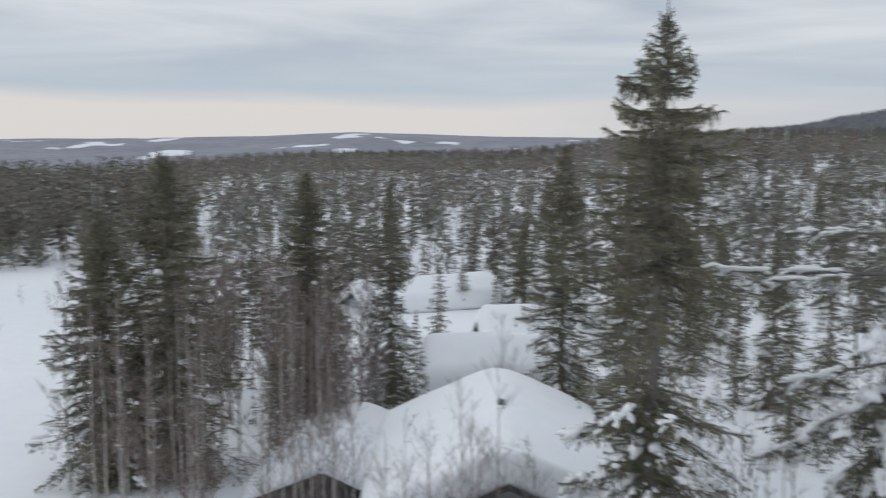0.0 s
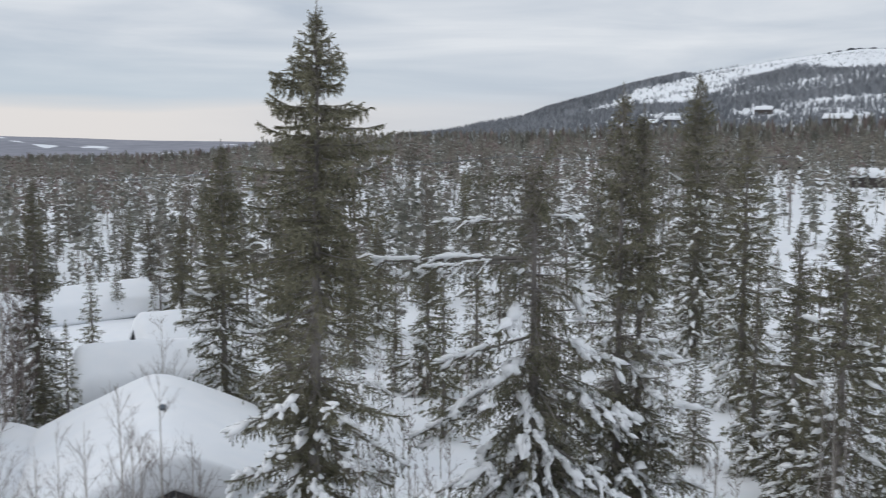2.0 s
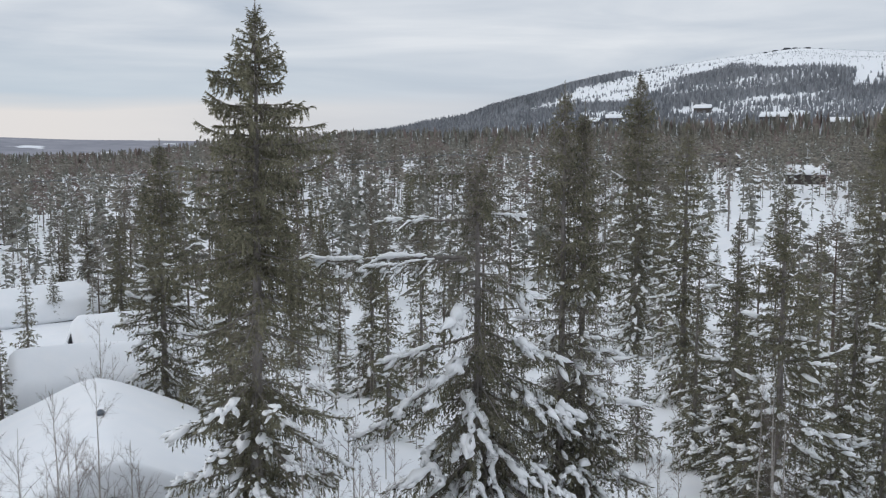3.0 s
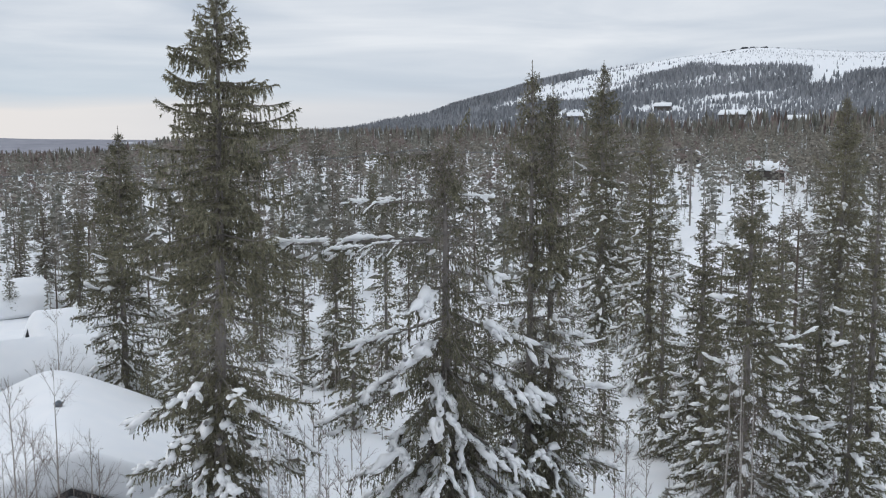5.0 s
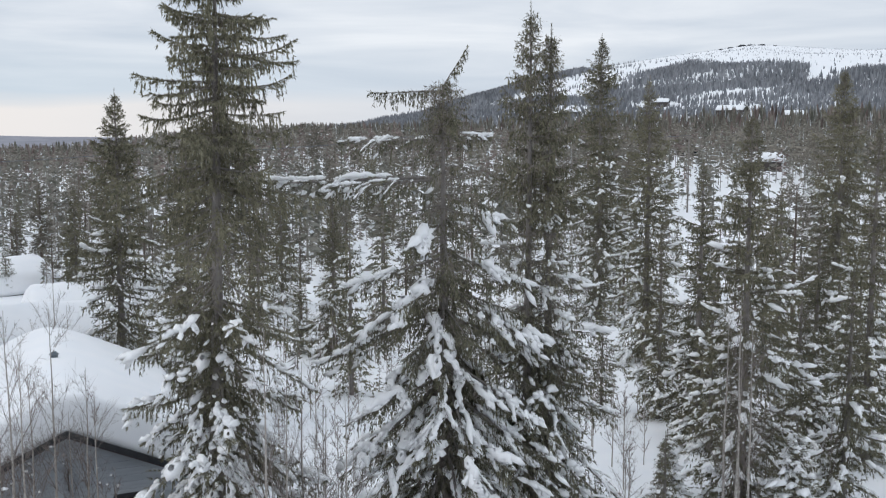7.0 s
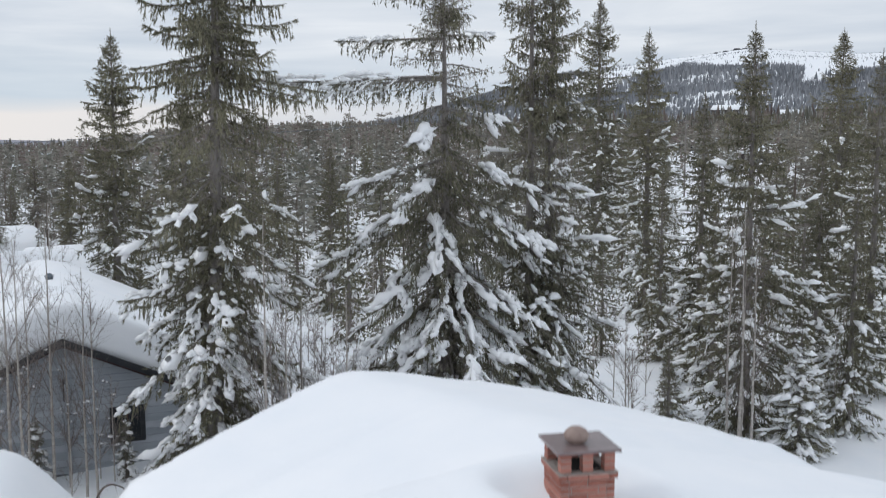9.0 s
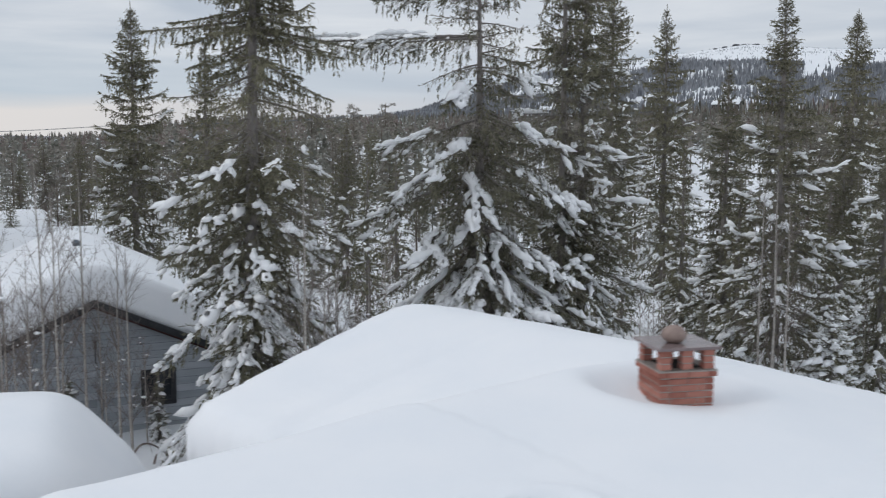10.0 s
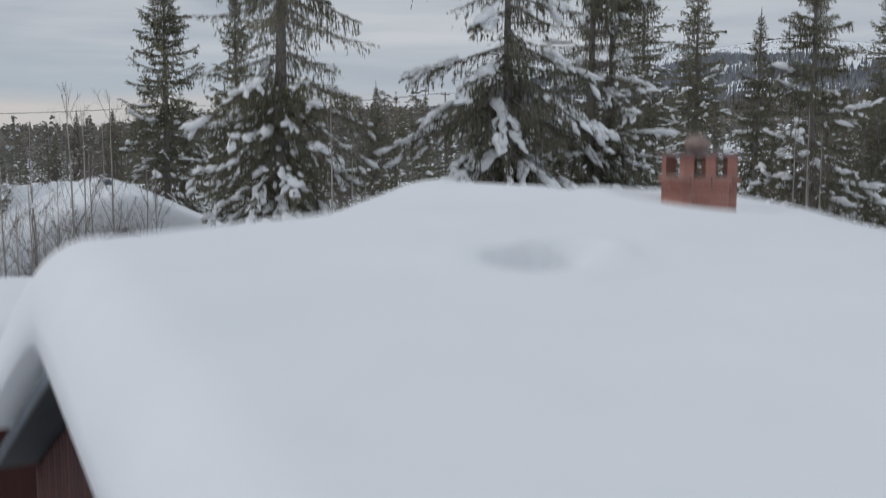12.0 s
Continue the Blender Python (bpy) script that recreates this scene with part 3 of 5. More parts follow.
def hero_twin():
    for i, (x, y, top, r) in enumerate(((16.7, 29.1, 18.6, 1.9), (17.5, 29.0, 17.9, 1.9))):
        a = spruce_arrays(31 + i, top - gz(x, y), [(0, 1.7 * r), (0.2, 1.6 * r), (0.4, 1.1 * r), (0.52, 0.95 * r), (0.7, 0.80 * r), (0.84, 0.52 * r), (0.93, 0.26 * r), (0.975, 0.10 * r), (1, 0.04)], base=0.05, gap=0.48, per=5, dens=88, size=0.9,
                          rise=(28, -34), snow=(1.4, -0.5), pad=0.42, lump=1.3, clump=0.046, pad_w0=0.75, pad_k=9, tip=0.3, twigs=0.4, keep=0.80, hang=0.7, shaft=0.2, curtain=0.55, fingers=2, sprig=11, dead_from=0.46, dead_to=0.62)
        plant("spruce_tree", a, at_ground(x, y), "slender olive-green spruce standing close beside another", "near spruces")


def hero_others():
    near = [  # x, y, top, length of boughs, seed
        (25.9, 28.6, 15.3, 2.5, 41), (30.0, 36.3, 13.3, 2.0, 42), (30.8, 40.2, 9.6, 1.7, 44), (29.5, 27.0, 9.5, 1.8, 49), (20.1, 25.8, 4.6, 0.95, 50), (31.4, 31.4, 9.3, 1.9, 52),
        (36.5, 35.5, 11.0, 1.9, 53), (34.8, 30.8, 14.8, 2.1, 61), (29.4, 34.6, 8.5, 1.8, 62)]
    far = [
        (38.0, 51.0, 17.9, 2.5, 43), (43.4, 64.4, 21.8, 2.8, 45), (59.5, 56.0, 19.3, 3.0, 46), (6.7, 54.6, 16.7, 2.9, 47), (9.0, 48.0, 14.3, 2.4, 48), (10.3, 49.0, 8.5, 2.3, 51),
        (20.3, 60.0, 10.9, 2.2, 54), (24.0, 50.0, 8.0, 1.6, 55), (22.6, 80.0, 10.3, 2.2, 56), (-16.3, 46.9, 13.8, 3.6, 57), (-13.5, 48.2, 16.4, 3.8, 58), (-8.3, 60.2, 15.1, 2.9, 59),
        (-3.3, 62.2, 14.6, 1.9, 60), (7.8, 95.7, 9.9, 2.2, 63), (5.4, 105.0, 9.9, 1.8, 64), (3.3, 108.0, 6.8, 1.6, 65)]
    for x, y, top, r, seed in near + far:
        h = top - gz(x, y)
        dark = seed in (57, 58, 59, 63)
        close = seed in (41, 42, 49, 52, 61)
        a = spruce_arrays(seed, h, tall_prof(r, h) if h > 11 else cone_prof(r), base=0.05, gap=0.42, per=6 if dark else 5, dens=50 if dark else 80 if close else 52, size=1.25 if dark else 1.0 if close else 1.2, rise=(34, -30), snow=(0.3, -0.1) if dark else (2.0, -1.0), pad=0.5, pad_w0=0.8,
                          pad_k=5, lump=1.15 if close else 0.6, tip=0.3, twigs=0.2, keep=0.95 if dark else 0.88, limb_sides=3, curtain=0.3, fingers=1, pad_from=0.35, sprig=10, segs=5)
        plant("spruce_tree", a, at_ground(x, y), "snow-dusted spruce rising from deep snow" if h > 6 else "small young spruce loaded with snow", "near spruces")


hero_tall()
hero_broken()
hero_twin()
hero_others()


# ---------------------------------------------------------------- trees of the middle distance
def pine_arrays(seed, h, r, dens=95, size=2.0):
    rng = np.random.default_rng(seed)
    k = 8
    zz = np.linspace(0, 1, k)
    wob = np.cumsum(rng.normal(0, 0.015 * h / k, (k, 2)), axis=0)
    tp = np.column_stack([wob, zz * h * 0.95])[None]
    out = {"trunk": tubes(tp, (0.012 * h * (1 - zz) ** 0.8 + 0.02)[None], 7)}
    lp, lr, fol, ls, lz = [], [], [], [], []
    sl = np.linspace(0, 1, 4)
    for _ in range(26):
        q = rng.uniform(0.36, 0.97)
        R = r * np.interp(q, [0.36, 0.55, 0.8, 1], [0.5, 1, 0.8, 0.3]) * rng.uniform(0.6, 1.15)
        az, el = rng.uniform(0, 6.28), rng.uniform(-0.1, 0.5)
        d = np.array([np.sin(az) * np.cos(el), np.cos(az) * np.cos(el), np.sin(el)])
        o = np.array([*wob[int(q * (k - 1))], q * h * 0.95])
        lp.append(o + d * (R * sl)[:, None])
        lr.append(0.03 * (1 - 0.8 * sl))
        for _c in range(3):
            c = o + d * R * rng.uniform(0.55, 1.05) + rng.normal(0, 0.12 * r, 3)
            n = int(dens / 5)
            v = rng.normal(size=(n, 3))
            v /= np.linalg.norm(v, axis=1, keepdims=True)
            v[:, 2] = np.abs(v[:, 2]) * 0.8 - 0.15
            fol.append(needles(rng, c + v * 0.2 * r * rng.uniform(0.1, 1, (n, 1)), v + d * 0.4, rng.uniform(0.12, 0.24, n) * size, rng.uniform(0.018, 0.034, n) * size))
            if rng.random() < 0.14:
                ls.append(c + np.array([0, 0, 0.16 * r]))
                lz.append(rng.uniform(0.08, 0.2))
    out["branchwork"] = tubes(np.array(lp), np.array(lr), 3)
    out["crown"] = joined(fol)
    out["snow"] = lumps(rng, np.array(ls), np.array(lz), 0.45, True) if ls else None
    return out


PINE_MATS = {"trunk": BARK_PINE, "branchwork": BARK_PINE, "crown": NEEDLE_PINE, "snow": TREE_SNOW}


def birch_arrays(seed, h, spread=0.28, twigs=9, forks=16, twig_r=0.009, bits=3, clumps=0):
    """Trunk, limbs and fine twigs of a bare birch."""
    rng = np.random.default_rng(seed)
    k = 9
    zz = np.linspace(0, 1, k)
    bend = np.cumsum(rng.normal(0, 0.02 * h / k, (k, 2)), axis=0)
    tp = np.column_stack([bend, zz * h])
    out = {"trunk": tubes(tp[None], (0.0062 * h * (1 - zz) ** 0.9 + 0.006)[None], 6)}
    lp, lr, wp, wr, wd, wl = [], [], [], [], [], []
    s5, s4 = np.linspace(0, 1, 5), np.linspace(0, 1, bits)
    for _ in range(forks):
        q = rng.uniform(0.18, 0.96)
        R = h * spread * (1.2 - q) * rng.uniform(0.6, 1.3)
        az = rng.uniform(0, 6.28)
        el = rng.uniform(0.75, 1.25)
        d = np.array([np.sin(az) * np.cos(el), np.cos(az) * np.cos(el), np.sin(el)])
        o = np.array([np.interp(q, zz, bend[:, 0]), np.interp(q, zz, bend[:, 1]), q * h])
        line = o + d * (R * s5)[:, None] + rng.normal(0, 0.02 * R, (5, 3)) * s5[:, None]
        lp.append(line)
        lr.append((0.3 + 70 * twig_r) * (0.007 + 0.0055 * R) * (1 - 0.8 * s5))
        for _t in range(twigs):
            u = rng.uniform(0.2, 1)
            p0 = o + d * R * u
            dd = d * 0.6 + rng.normal(0, 0.5, 3)
            dd[2] += 0.15
            dd /= np.linalg.norm(dd)
            l = R * rng.uniform(0.2, 0.6) * (1.2 - 0.5 * u)
            wp.append(p0 + dd * (l * s4)[:, None] + np.array([0, 0, 1]) * (rng.uniform(-0.25, 0.1) * l * s4 ** 2)[:, None])
            wr.append(twig_r * (1.1 - s4))
            wd.append(dd)
            wl.append(l)
    out["branchwork"] = tubes(np.array(lp), np.array(lr), 4)
    if bits > 2:
        out["twigwork"] = tubes(np.array(wp), np.array(wr), 3)
    else:
        out["twigwork"] = needles(rng, np.array(wp)[:, 0], np.array(wd), np.array(wl), np.full(len(wl), 1.5 * twig_r))
    if clumps:
        ends = np.array(wp)[rng.integers(0, len(wp), clumps), 1]
        out["snow"] = lumps(rng, ends + np.array([0, 0, 0.02]), rng.gamma(2.5, 0.016, clumps) + 0.012, 0.6)
    return out


BIRCH_MATS = {"trunk": BARK_BIRCH, "branchwork": BIRCH_TWIG, "twigwork": BIRCH_TWIG}
NEAR_BIRCH = {"trunk": BARK_BIRCH, "branchwork": BIRCH_LIMB, "twigwork": BIRCH_LIMB, "snow": TREE_SNOW}

CLEAR = [  # x, y, radius of open snow
    (-30, 66, 9), (-36, 82, 9), (-43, 100, 9), (-50, 116, 9), (38, 57, 5), (108, 112, 13), (120, 140, 13), (135, 165, 13), (150, 190, 13), (170, 222, 14), (90, 100, 10),
    (2.5, 40, 9), (4, 60, 8), (7, 71, 8), (-1, 82, 9), (-6, 84, 6), (-3, 90, 6), (-4, 73, 5), (-8, 88, 5), (5, 8, 16), (-5, 32, 9), (60, 110, 6), (75, 150, 8)]
CLX, CLY, CLR = np.array(CLEAR, float).T


LOTS = [  # cabins on the plain and the slope: x, y, length, turn, half width
    (251, 464, 9, 60, 4.2), (345, 561, 9, 40, 4.2), (362, 562, 10, 62, 4.2), (424, 549, 11, 45, 4.2), (402, 451, 15, 38, 5), (402, 405, 10, 45, 4.2), (173, 247, 8, 20, 3.4), (203, 252, 7, -38, 3.4), (178, 186, 9, 47, 3.2), (172, 268, 7, 58, 3.2)]
LOX, LOY = np.array([(a, b) for a, b, *_ in LOTS], float).T


def on_lot(x, y):
    """Whether a spot lies round one of those cabins, or before it on the side of the valley."""
    x, y = np.asarray(x, float)[..., None], np.asarray(y, float)[..., None]
    r = np.hypot(LOX, LOY)
    along, across = (x * LOX + y * LOY) / r - r, (x * LOY - y * LOX) / r
    return ((along > np.where(r > 400, -0.022, np.where(r > 310, -0.042, -0.025)) * r) & (along < 11) & (np.abs(across) < 8)).any(-1)


def open_snow(x, y):
    r, az = math.hypot(x, y), math.degrees(math.atan2(x, y))
    if 95 < r < 250 and 35.8 + 1.2 * lattice(r * 0.05, 1.0) < az < 44.5 + 1.5 * lattice(r * 0.06, 4.0):  # a cleared run up to the slope
        return int(abs(x * 7919 + y * 104729)) % 100 > 27
    if r > 150 and bool(np.any(on_lot(x, y))):
        return True
    return bool(np.any((x - CLX) ** 2 + (y - CLY) ** 2 < CLR ** 2))


def middle_forest():
    rng = np.random.default_rng(77)
    kinds = []
    for i in range(5):
        h = 10 + 1.2 * i
        a = spruce_arrays(100 + i, h, tall_prof(1.7 + 0.13 * i, h), base=0.06, gap=0.50, per=5, dens=11.5, size=1.9, snow=(1.0, 0.0), pad=0.20, pad_w0=0.9, lump=0.35, twigs=0.10, curtain=0.25, limb_sides=0, pad_k=4, thin=1.25, sprig=6)
        kinds.append((a, MATS, "spruce_tree", "dark spruce dusted with snow in the wood", 0.42, h))
    for i in range(4):
        h = 9.5 + 1.2 * i
        kinds.append((pine_arrays(120 + i, h, 1.7 + 0.1 * i), PINE_MATS, "pine_tree", "brownish-green pine with a bare lower trunk", 0.42, h))
    for i in range(3):
        kinds.append((birch_arrays(130 + i, 8.0 + i, twigs=8, forks=22, bits=2), BIRCH_MATS, "birch_tree", "bare birch with fine reddish-brown twigs", 0.16, 8.0 + i))
    spots = [  # x, y, kind, height
        (65.3, 206.0, 6, 13.0), (73.6, 203.0, 7, 13.4), (80.0, 200.5, 5, 13.6), (67.5, 210.0, 5, 11.5), (-0.3, 76.5, 0, 8.0), (-9.5, 103.0, 3, 12.5), (14.0, 78.0, 1, 10.0), (18.0, 70.0, 3, 10.5), (9.0, 82, 0, 11)]
    protos = [None] * len(kinds)
    order = [5 * [0.30 / 5], 4 * [0.55 / 4], 3 * [0.15 / 3]]
    w = np.array(sum(order, []))
    places = [(x, y, k, hh / kinds[k][5]) for x, y, k, hh in spots]
    have = [(x, y) for x, y, *_ in spots] + [(6.1, 29.3), (12.8, 28.6), (16.7, 29.1), (25.8, 29.2), (33.1, 39.6), (38, 51), (30.8, 40.2), (43.4, 64.4), (59.2, 55.7), (6.7, 54.6), (10.1, 53), (29.5, 27), (20, 58), (24, 50), (15, 60), (36.5, 35.5), (-16, 46), (-13, 47), (-9.6, 60), (-3.6, 62.5)]
    tries = 0
    while len(places) < 300 and tries < 20000:
        tries += 1
        r = math.sqrt(rng.uniform(50 ** 2, 175 ** 2))
        az = radians(rng.uniform(-33, 56))
        x, y = r * math.sin(az), r * math.cos(az)
        if open_snow(x, y) or any((x - a) ** 2 + (y - b) ** 2 < 3.0 for a, b in have):
            continue
        k = int(rng.choice(12, p=w))
        if 5 <= k < 9 and r < 75:
            k -= 5
        have.append((x, y))
        places.append((x, y, k, rng.uniform(5.5, 9.4 if az < 0.2 else 11.8) / kinds[k][5]))
    for x, y, k, sc in places:
        a, ms, name, label, _, _ = kinds[k]
        if protos[k] is None:
            protos[k] = plant(name, a, at_ground(x, y), label, "wood behind the cabins", ms, math.degrees(rng.uniform(0, 6.3)))
            protos[k].scale = (sc, sc, sc)
        else:
            old = protos[k].scale.copy()
            protos[k].scale = (sc, sc, sc)
            copy_thing(protos[k], pose(*at_ground(x, y), 0, 0, math.degrees(rng.uniform(0, 6.3))))
            protos[k].scale = old


middle_forest()


# ---------------------------------------------------------------- far woods, one mass each
def far_tree(rng, n, shape, blades):
    """n low trees at the origin, unit height: blades on a cone or a high crown."""
    q = rng.random((n, blades)) ** 0.8
    if shape == "spruce":
        z = 0.05 + 0.93 * q
        R = 0.20 * (1.02 - z)
    else:
        z = 0.30 + 0.67 * q
        R = 0.19 * np.sin(np.pi * np.clip(q * 0.85 + 0.12, 0, 1))
    az = rng.uniform(0, 6.28, (n, blades))
    return z, R * rng.uniform(0.3, 1.1, (n, blades)), az


def far_woods(name, label, seed, spots, heights, shape, blades, material, snow_share=0.0, broad=0.031):
    rng = np.random.default_rng(seed)
    n = len(spots)
    z, R, az = far_tree(rng, n, shape, blades)
    h = heights[:, None]
    gx, gy = spots[:, 0:1], spots[:, 1:2]
    base = ground_z(spots[:, 0], spots[:, 1])[:, None] - 0.3
    d = np.stack([np.sin(az), np.cos(az), 0 * az], -1)
    p = np.stack([gx + d[..., 0] * R * h * 0.3, gy + d[..., 1] * R * h * 0.3, base + z * h], -1)
    ax = d + np.array([0, 0, -0.25]) + rng.normal(0, 0.2, d.shape)
    ln = (R * h * 0.9 + 0.035 * h)
    V, F = sprays(rng, p.reshape(-1, 3), ax.reshape(-1, 3), ln.ravel(), (broad * h * np.ones_like(ln)).ravel(), True)
    tp = np.stack([np.column_stack([spots, base[:, 0]]), np.column_stack([spots, base[:, 0] + heights * 0.9])], 1)
    tv = tubes(tp, np.stack([0.011 * heights, 0.004 * heights], 1), 3)
    me = raw_mesh(name, *joined([(V, F), tv]))
    tagged(link_mesh(name, me, material), label, "woods", kind="stuff")
    if snow_share:
        m = rng.random(p.shape[:2]) < snow_share
        sp = p[m] + np.array([0, 0, 0.1])
        sv = lumps(rng, sp + d[m] * (ln[m] * 0.5)[:, None], (0.016 * np.broadcast_to(h, z.shape)[m] * rng.uniform(0.6, 1.5, m.sum())), 0.5, True)
        ms = raw_mesh(name + "_snow", *sv)
        tagged(link_mesh(name + "_snow", ms, TREE_SNOW, smooth=True), "snow lying on the crowns of the far wood", "snow", kind="stuff")


def kite_woods(name, label, seed, spots, heights, slim, material, leaves=3):
    """Very far trees: a few crossed pointed leaves each, widest low down for spruce, high up for pine."""
    rng = np.random.default_rng(seed)
    n = len(spots)
    base = ground_z(spots[:, 0], spots[:, 1]) - 0.4
    V = []
    for k in range(leaves):
        az = rng.uniform(0, np.pi, n)
        w = heights * slim * rng.uniform(0.7, 1.3, n)
        low = np.where(rng.random(n) < 0.5, 0.16, 0.3) if slim > 0.13 else rng.uniform(0.2, 0.4, n)
        sx, sy = np.sin(az) * w, np.cos(az) * w
        lean = rng.normal(0, 0.02, n) * heights
        V.append(np.stack([np.column_stack([spots[:, 0], spots[:, 1], base]), np.column_stack([spots[:, 0] + sx, spots[:, 1] + sy, base + low * heights]),
                           np.column_stack([spots[:, 0] + lean, spots[:, 1], base + heights]), np.column_stack([spots[:, 0] - sx, spots[:, 1] - sy, base + (low + rng.uniform(-0.06, 0.06, n)) * heights])], 1))
    V = np.stack(V, 1).reshape(-1, 3)
    me = raw_mesh(name, V, np.arange(len(V)).reshape(-1, 4))
    tagged(link_mesh(name, me, material), label, "woods", kind="stuff")


def scatter(rng, n, r0, r1, a0, a1, power=1.0, test=None):
    out = []
    while len(out) < n:
        r = r0 + (r1 - r0) * rng.random() ** power
        az = radians(rng.uniform(a0, a1))
        x, y = r * math.sin(az), r * math.cos(az)
        if test is None or test(x, y, r, math.degrees(az)):
            out.append((x, y))
    return np.array(out)


# open snow on the mountainside: outlines by bearing and elevation from the cabins, in degrees
SNOWFIELDS = [
    [(30.2, 2.7), (32.5, 3.1), (33.9, 3.8), (35.7, 4.2), (39.3, 4.9), (50, 5.2), (70, 5.2), (70, 3.3), (47.6, 3.1), (44.8, 2.8), (44.6, 3.6), (42.7, 3.7), (41.0, 3.6), (39.6, 3.8), (39.0, 4.0), (38.2, 3.6), (37.5, 3.3), (36.1, 2.9), (34.7, 2.4),
     (33.2, 1.7), (30.6, 1.8), (29.0, 1.5), (23.8, 0.5), (23.8, 0.7), (26.9, 1.3), (28.9, 1.9)],
    [(38.7, 1.7), (40.2, 2.2), (42.8, 2.3), (44.3, 2.55), (44.3, 2.3), (42.9, 2.0), (41.6, 2.0), (39.4, 1.65)],
    [(38.3, 2.8), (39.8, 3.2), (39.8, 3.0), (38.4, 2.7)],
    [(44.5, 2.6), (46.4, 3.6), (46.4, 2.9), (45.9, 2.65)],
    [(30.6, 1.25), (33.2, 1.25), (33.3, 0.95), (30.7, 0.95)], [(35.6, 1.5), (38.1, 1.6), (38.1, 1.2), (35.6, 1.2)], [(40.4, 1.25), (42.8, 1.25), (42.8, 0.9), (40.4, 0.9)]]


def within(outline, x, y):
    """Which of the points lie inside a closed outline."""
    inside = np.zeros(len(x), bool)
    for (x0, y0), (x1, y1) in zip(outline, outline[1:] + outline[:1]):
        if y0 != y1:
            inside ^= ((y0 > y) != (y1 > y)) & (x < (x1 - x0) * (y - y0) / (y1 - y0) + x0)
    return inside


def hill_wood(seed, n):
    """Where trees stand on the mountainside: dense low down, in belts higher up, thin on the open top."""
    rng = np.random.default_rng(seed)
    r, az = 520 + 1240 * rng.random(n) ** 0.9, rng.uniform(15, 58, n)
    x, y = r * np.sin(np.radians(az)), r * np.cos(np.radians(az))
    el = np.degrees(np.arctan2(ground_z(x, y) - 16.8, r))
    a = az + 0.30 * lattice(x * 0.035 + 9, y * 0.035) + rng.normal(0, 0.18, n)
    e = el + 0.09 * lattice(x * 0.03 + 5, y * 0.03) + rng.normal(0, 0.05, n)
    p = np.full(n, 0.95)
    for outline in SNOWFIELDS:
        p[within(outline, a, e)] = 0.02
    bare = within(SNOWFIELDS[0], a, e)
    p[bare & (a < 36)] = 0.09
    p[(el > 3.9) & (az > 36)] = 0.10
    thin = lattice(x * 0.02 + 2, y * 0.02 + 7) > 0.45
    p[thin & ~bare] *= 0.55
    p[on_lot(x, y)] = 0.0
    keep = rng.random(n) < p
    tall = np.where((el > 3.9) & (az > 36), 0.25, np.where(bare | (el > 3.4), 0.55, 1.0)) * np.clip(r, 500, 1300) * rng.uniform(0.0042, 0.0085, n)
    return np.column_stack([x, y])[keep], tall[keep]


def far_forest():
    rng = np.random.default_rng(5)
    random.seed(3)
    ok = lambda x, y, r, az: not open_snow(x, y)
    kinds = (("spruce", NEEDLE_HAZE, 2500), ("pine", NEEDLE_PINE, 2000), ("pine", BIRCH_TWIG, 1100))
    names = ("dark spruces", "brownish pines", "bare birches")
    for i, (shape, m, cnt) in enumerate(kinds):
        s = scatter(rng, cnt // 5, 46, 190, -33, 56, 0.6, ok)
        far_woods("undergrowth", "young " + names[i] + " between the taller trees of the wood", 190 + i, s, rng.uniform(1.2, 5, cnt // 5), "spruce", 46, m, 0.01, 0.019)
        s = scatter(rng, cnt, 185, 480, -33, 56, 1.0, ok)
        far_woods("wood", "wood of " + names[i] + " dusted with snow", 200 + i, s, rng.uniform(5.0, 9.8, cnt), shape, 29, m, 0.012)
        plain = lambda x, y, r, az: (az < 14 or r < 560 + 15 * max(0, 24 - az)) and not on_lot(x, y)
        s = scatter(rng, 3 * cnt, 440, 1550, -33, 57, 1.15, plain)
        kite_woods("wood", "wide wood of " + names[i] + " on the plain", 210 + i, s, rng.uniform(6, 11, 3 * cnt), 0.15, m)
    for i, (shape, m) in enumerate((("pine", NEEDLE_PINE), ("spruce", NEEDLE_HAZE))):
        cnt = (620, 380)[i]
        s = scatter(rng, cnt, 205, 440, 30, 57, 1.0, ok)
        far_woods("wood", "belt of " + names[1 - i] + " below the mountain", 230 + i, s, rng.uniform(6.0, 10.5, cnt), shape, 30, m, 0.012)
    s = scatter(rng, 900, 136, 420, -34, -14, 1.0, ok)
    far_woods("wood", "dense mixed wood beyond the open snow run", 230, s, rng.uniform(7, 12, 900), "spruce", 36, NEEDLE_PINE, 0.01)
    s = scatter(rng, 260, 100, 190, -20, 56, 1.0, ok)
    far_woods("wood", "grey-green spruces filling the wood behind the cabins", 231, s, rng.uniform(5, 11, 260), "spruce", 60, NEEDLE_HAZE, 0.015, 0.028)
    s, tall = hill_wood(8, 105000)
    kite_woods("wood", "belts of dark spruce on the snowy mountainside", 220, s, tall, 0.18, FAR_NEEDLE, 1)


far_forest()


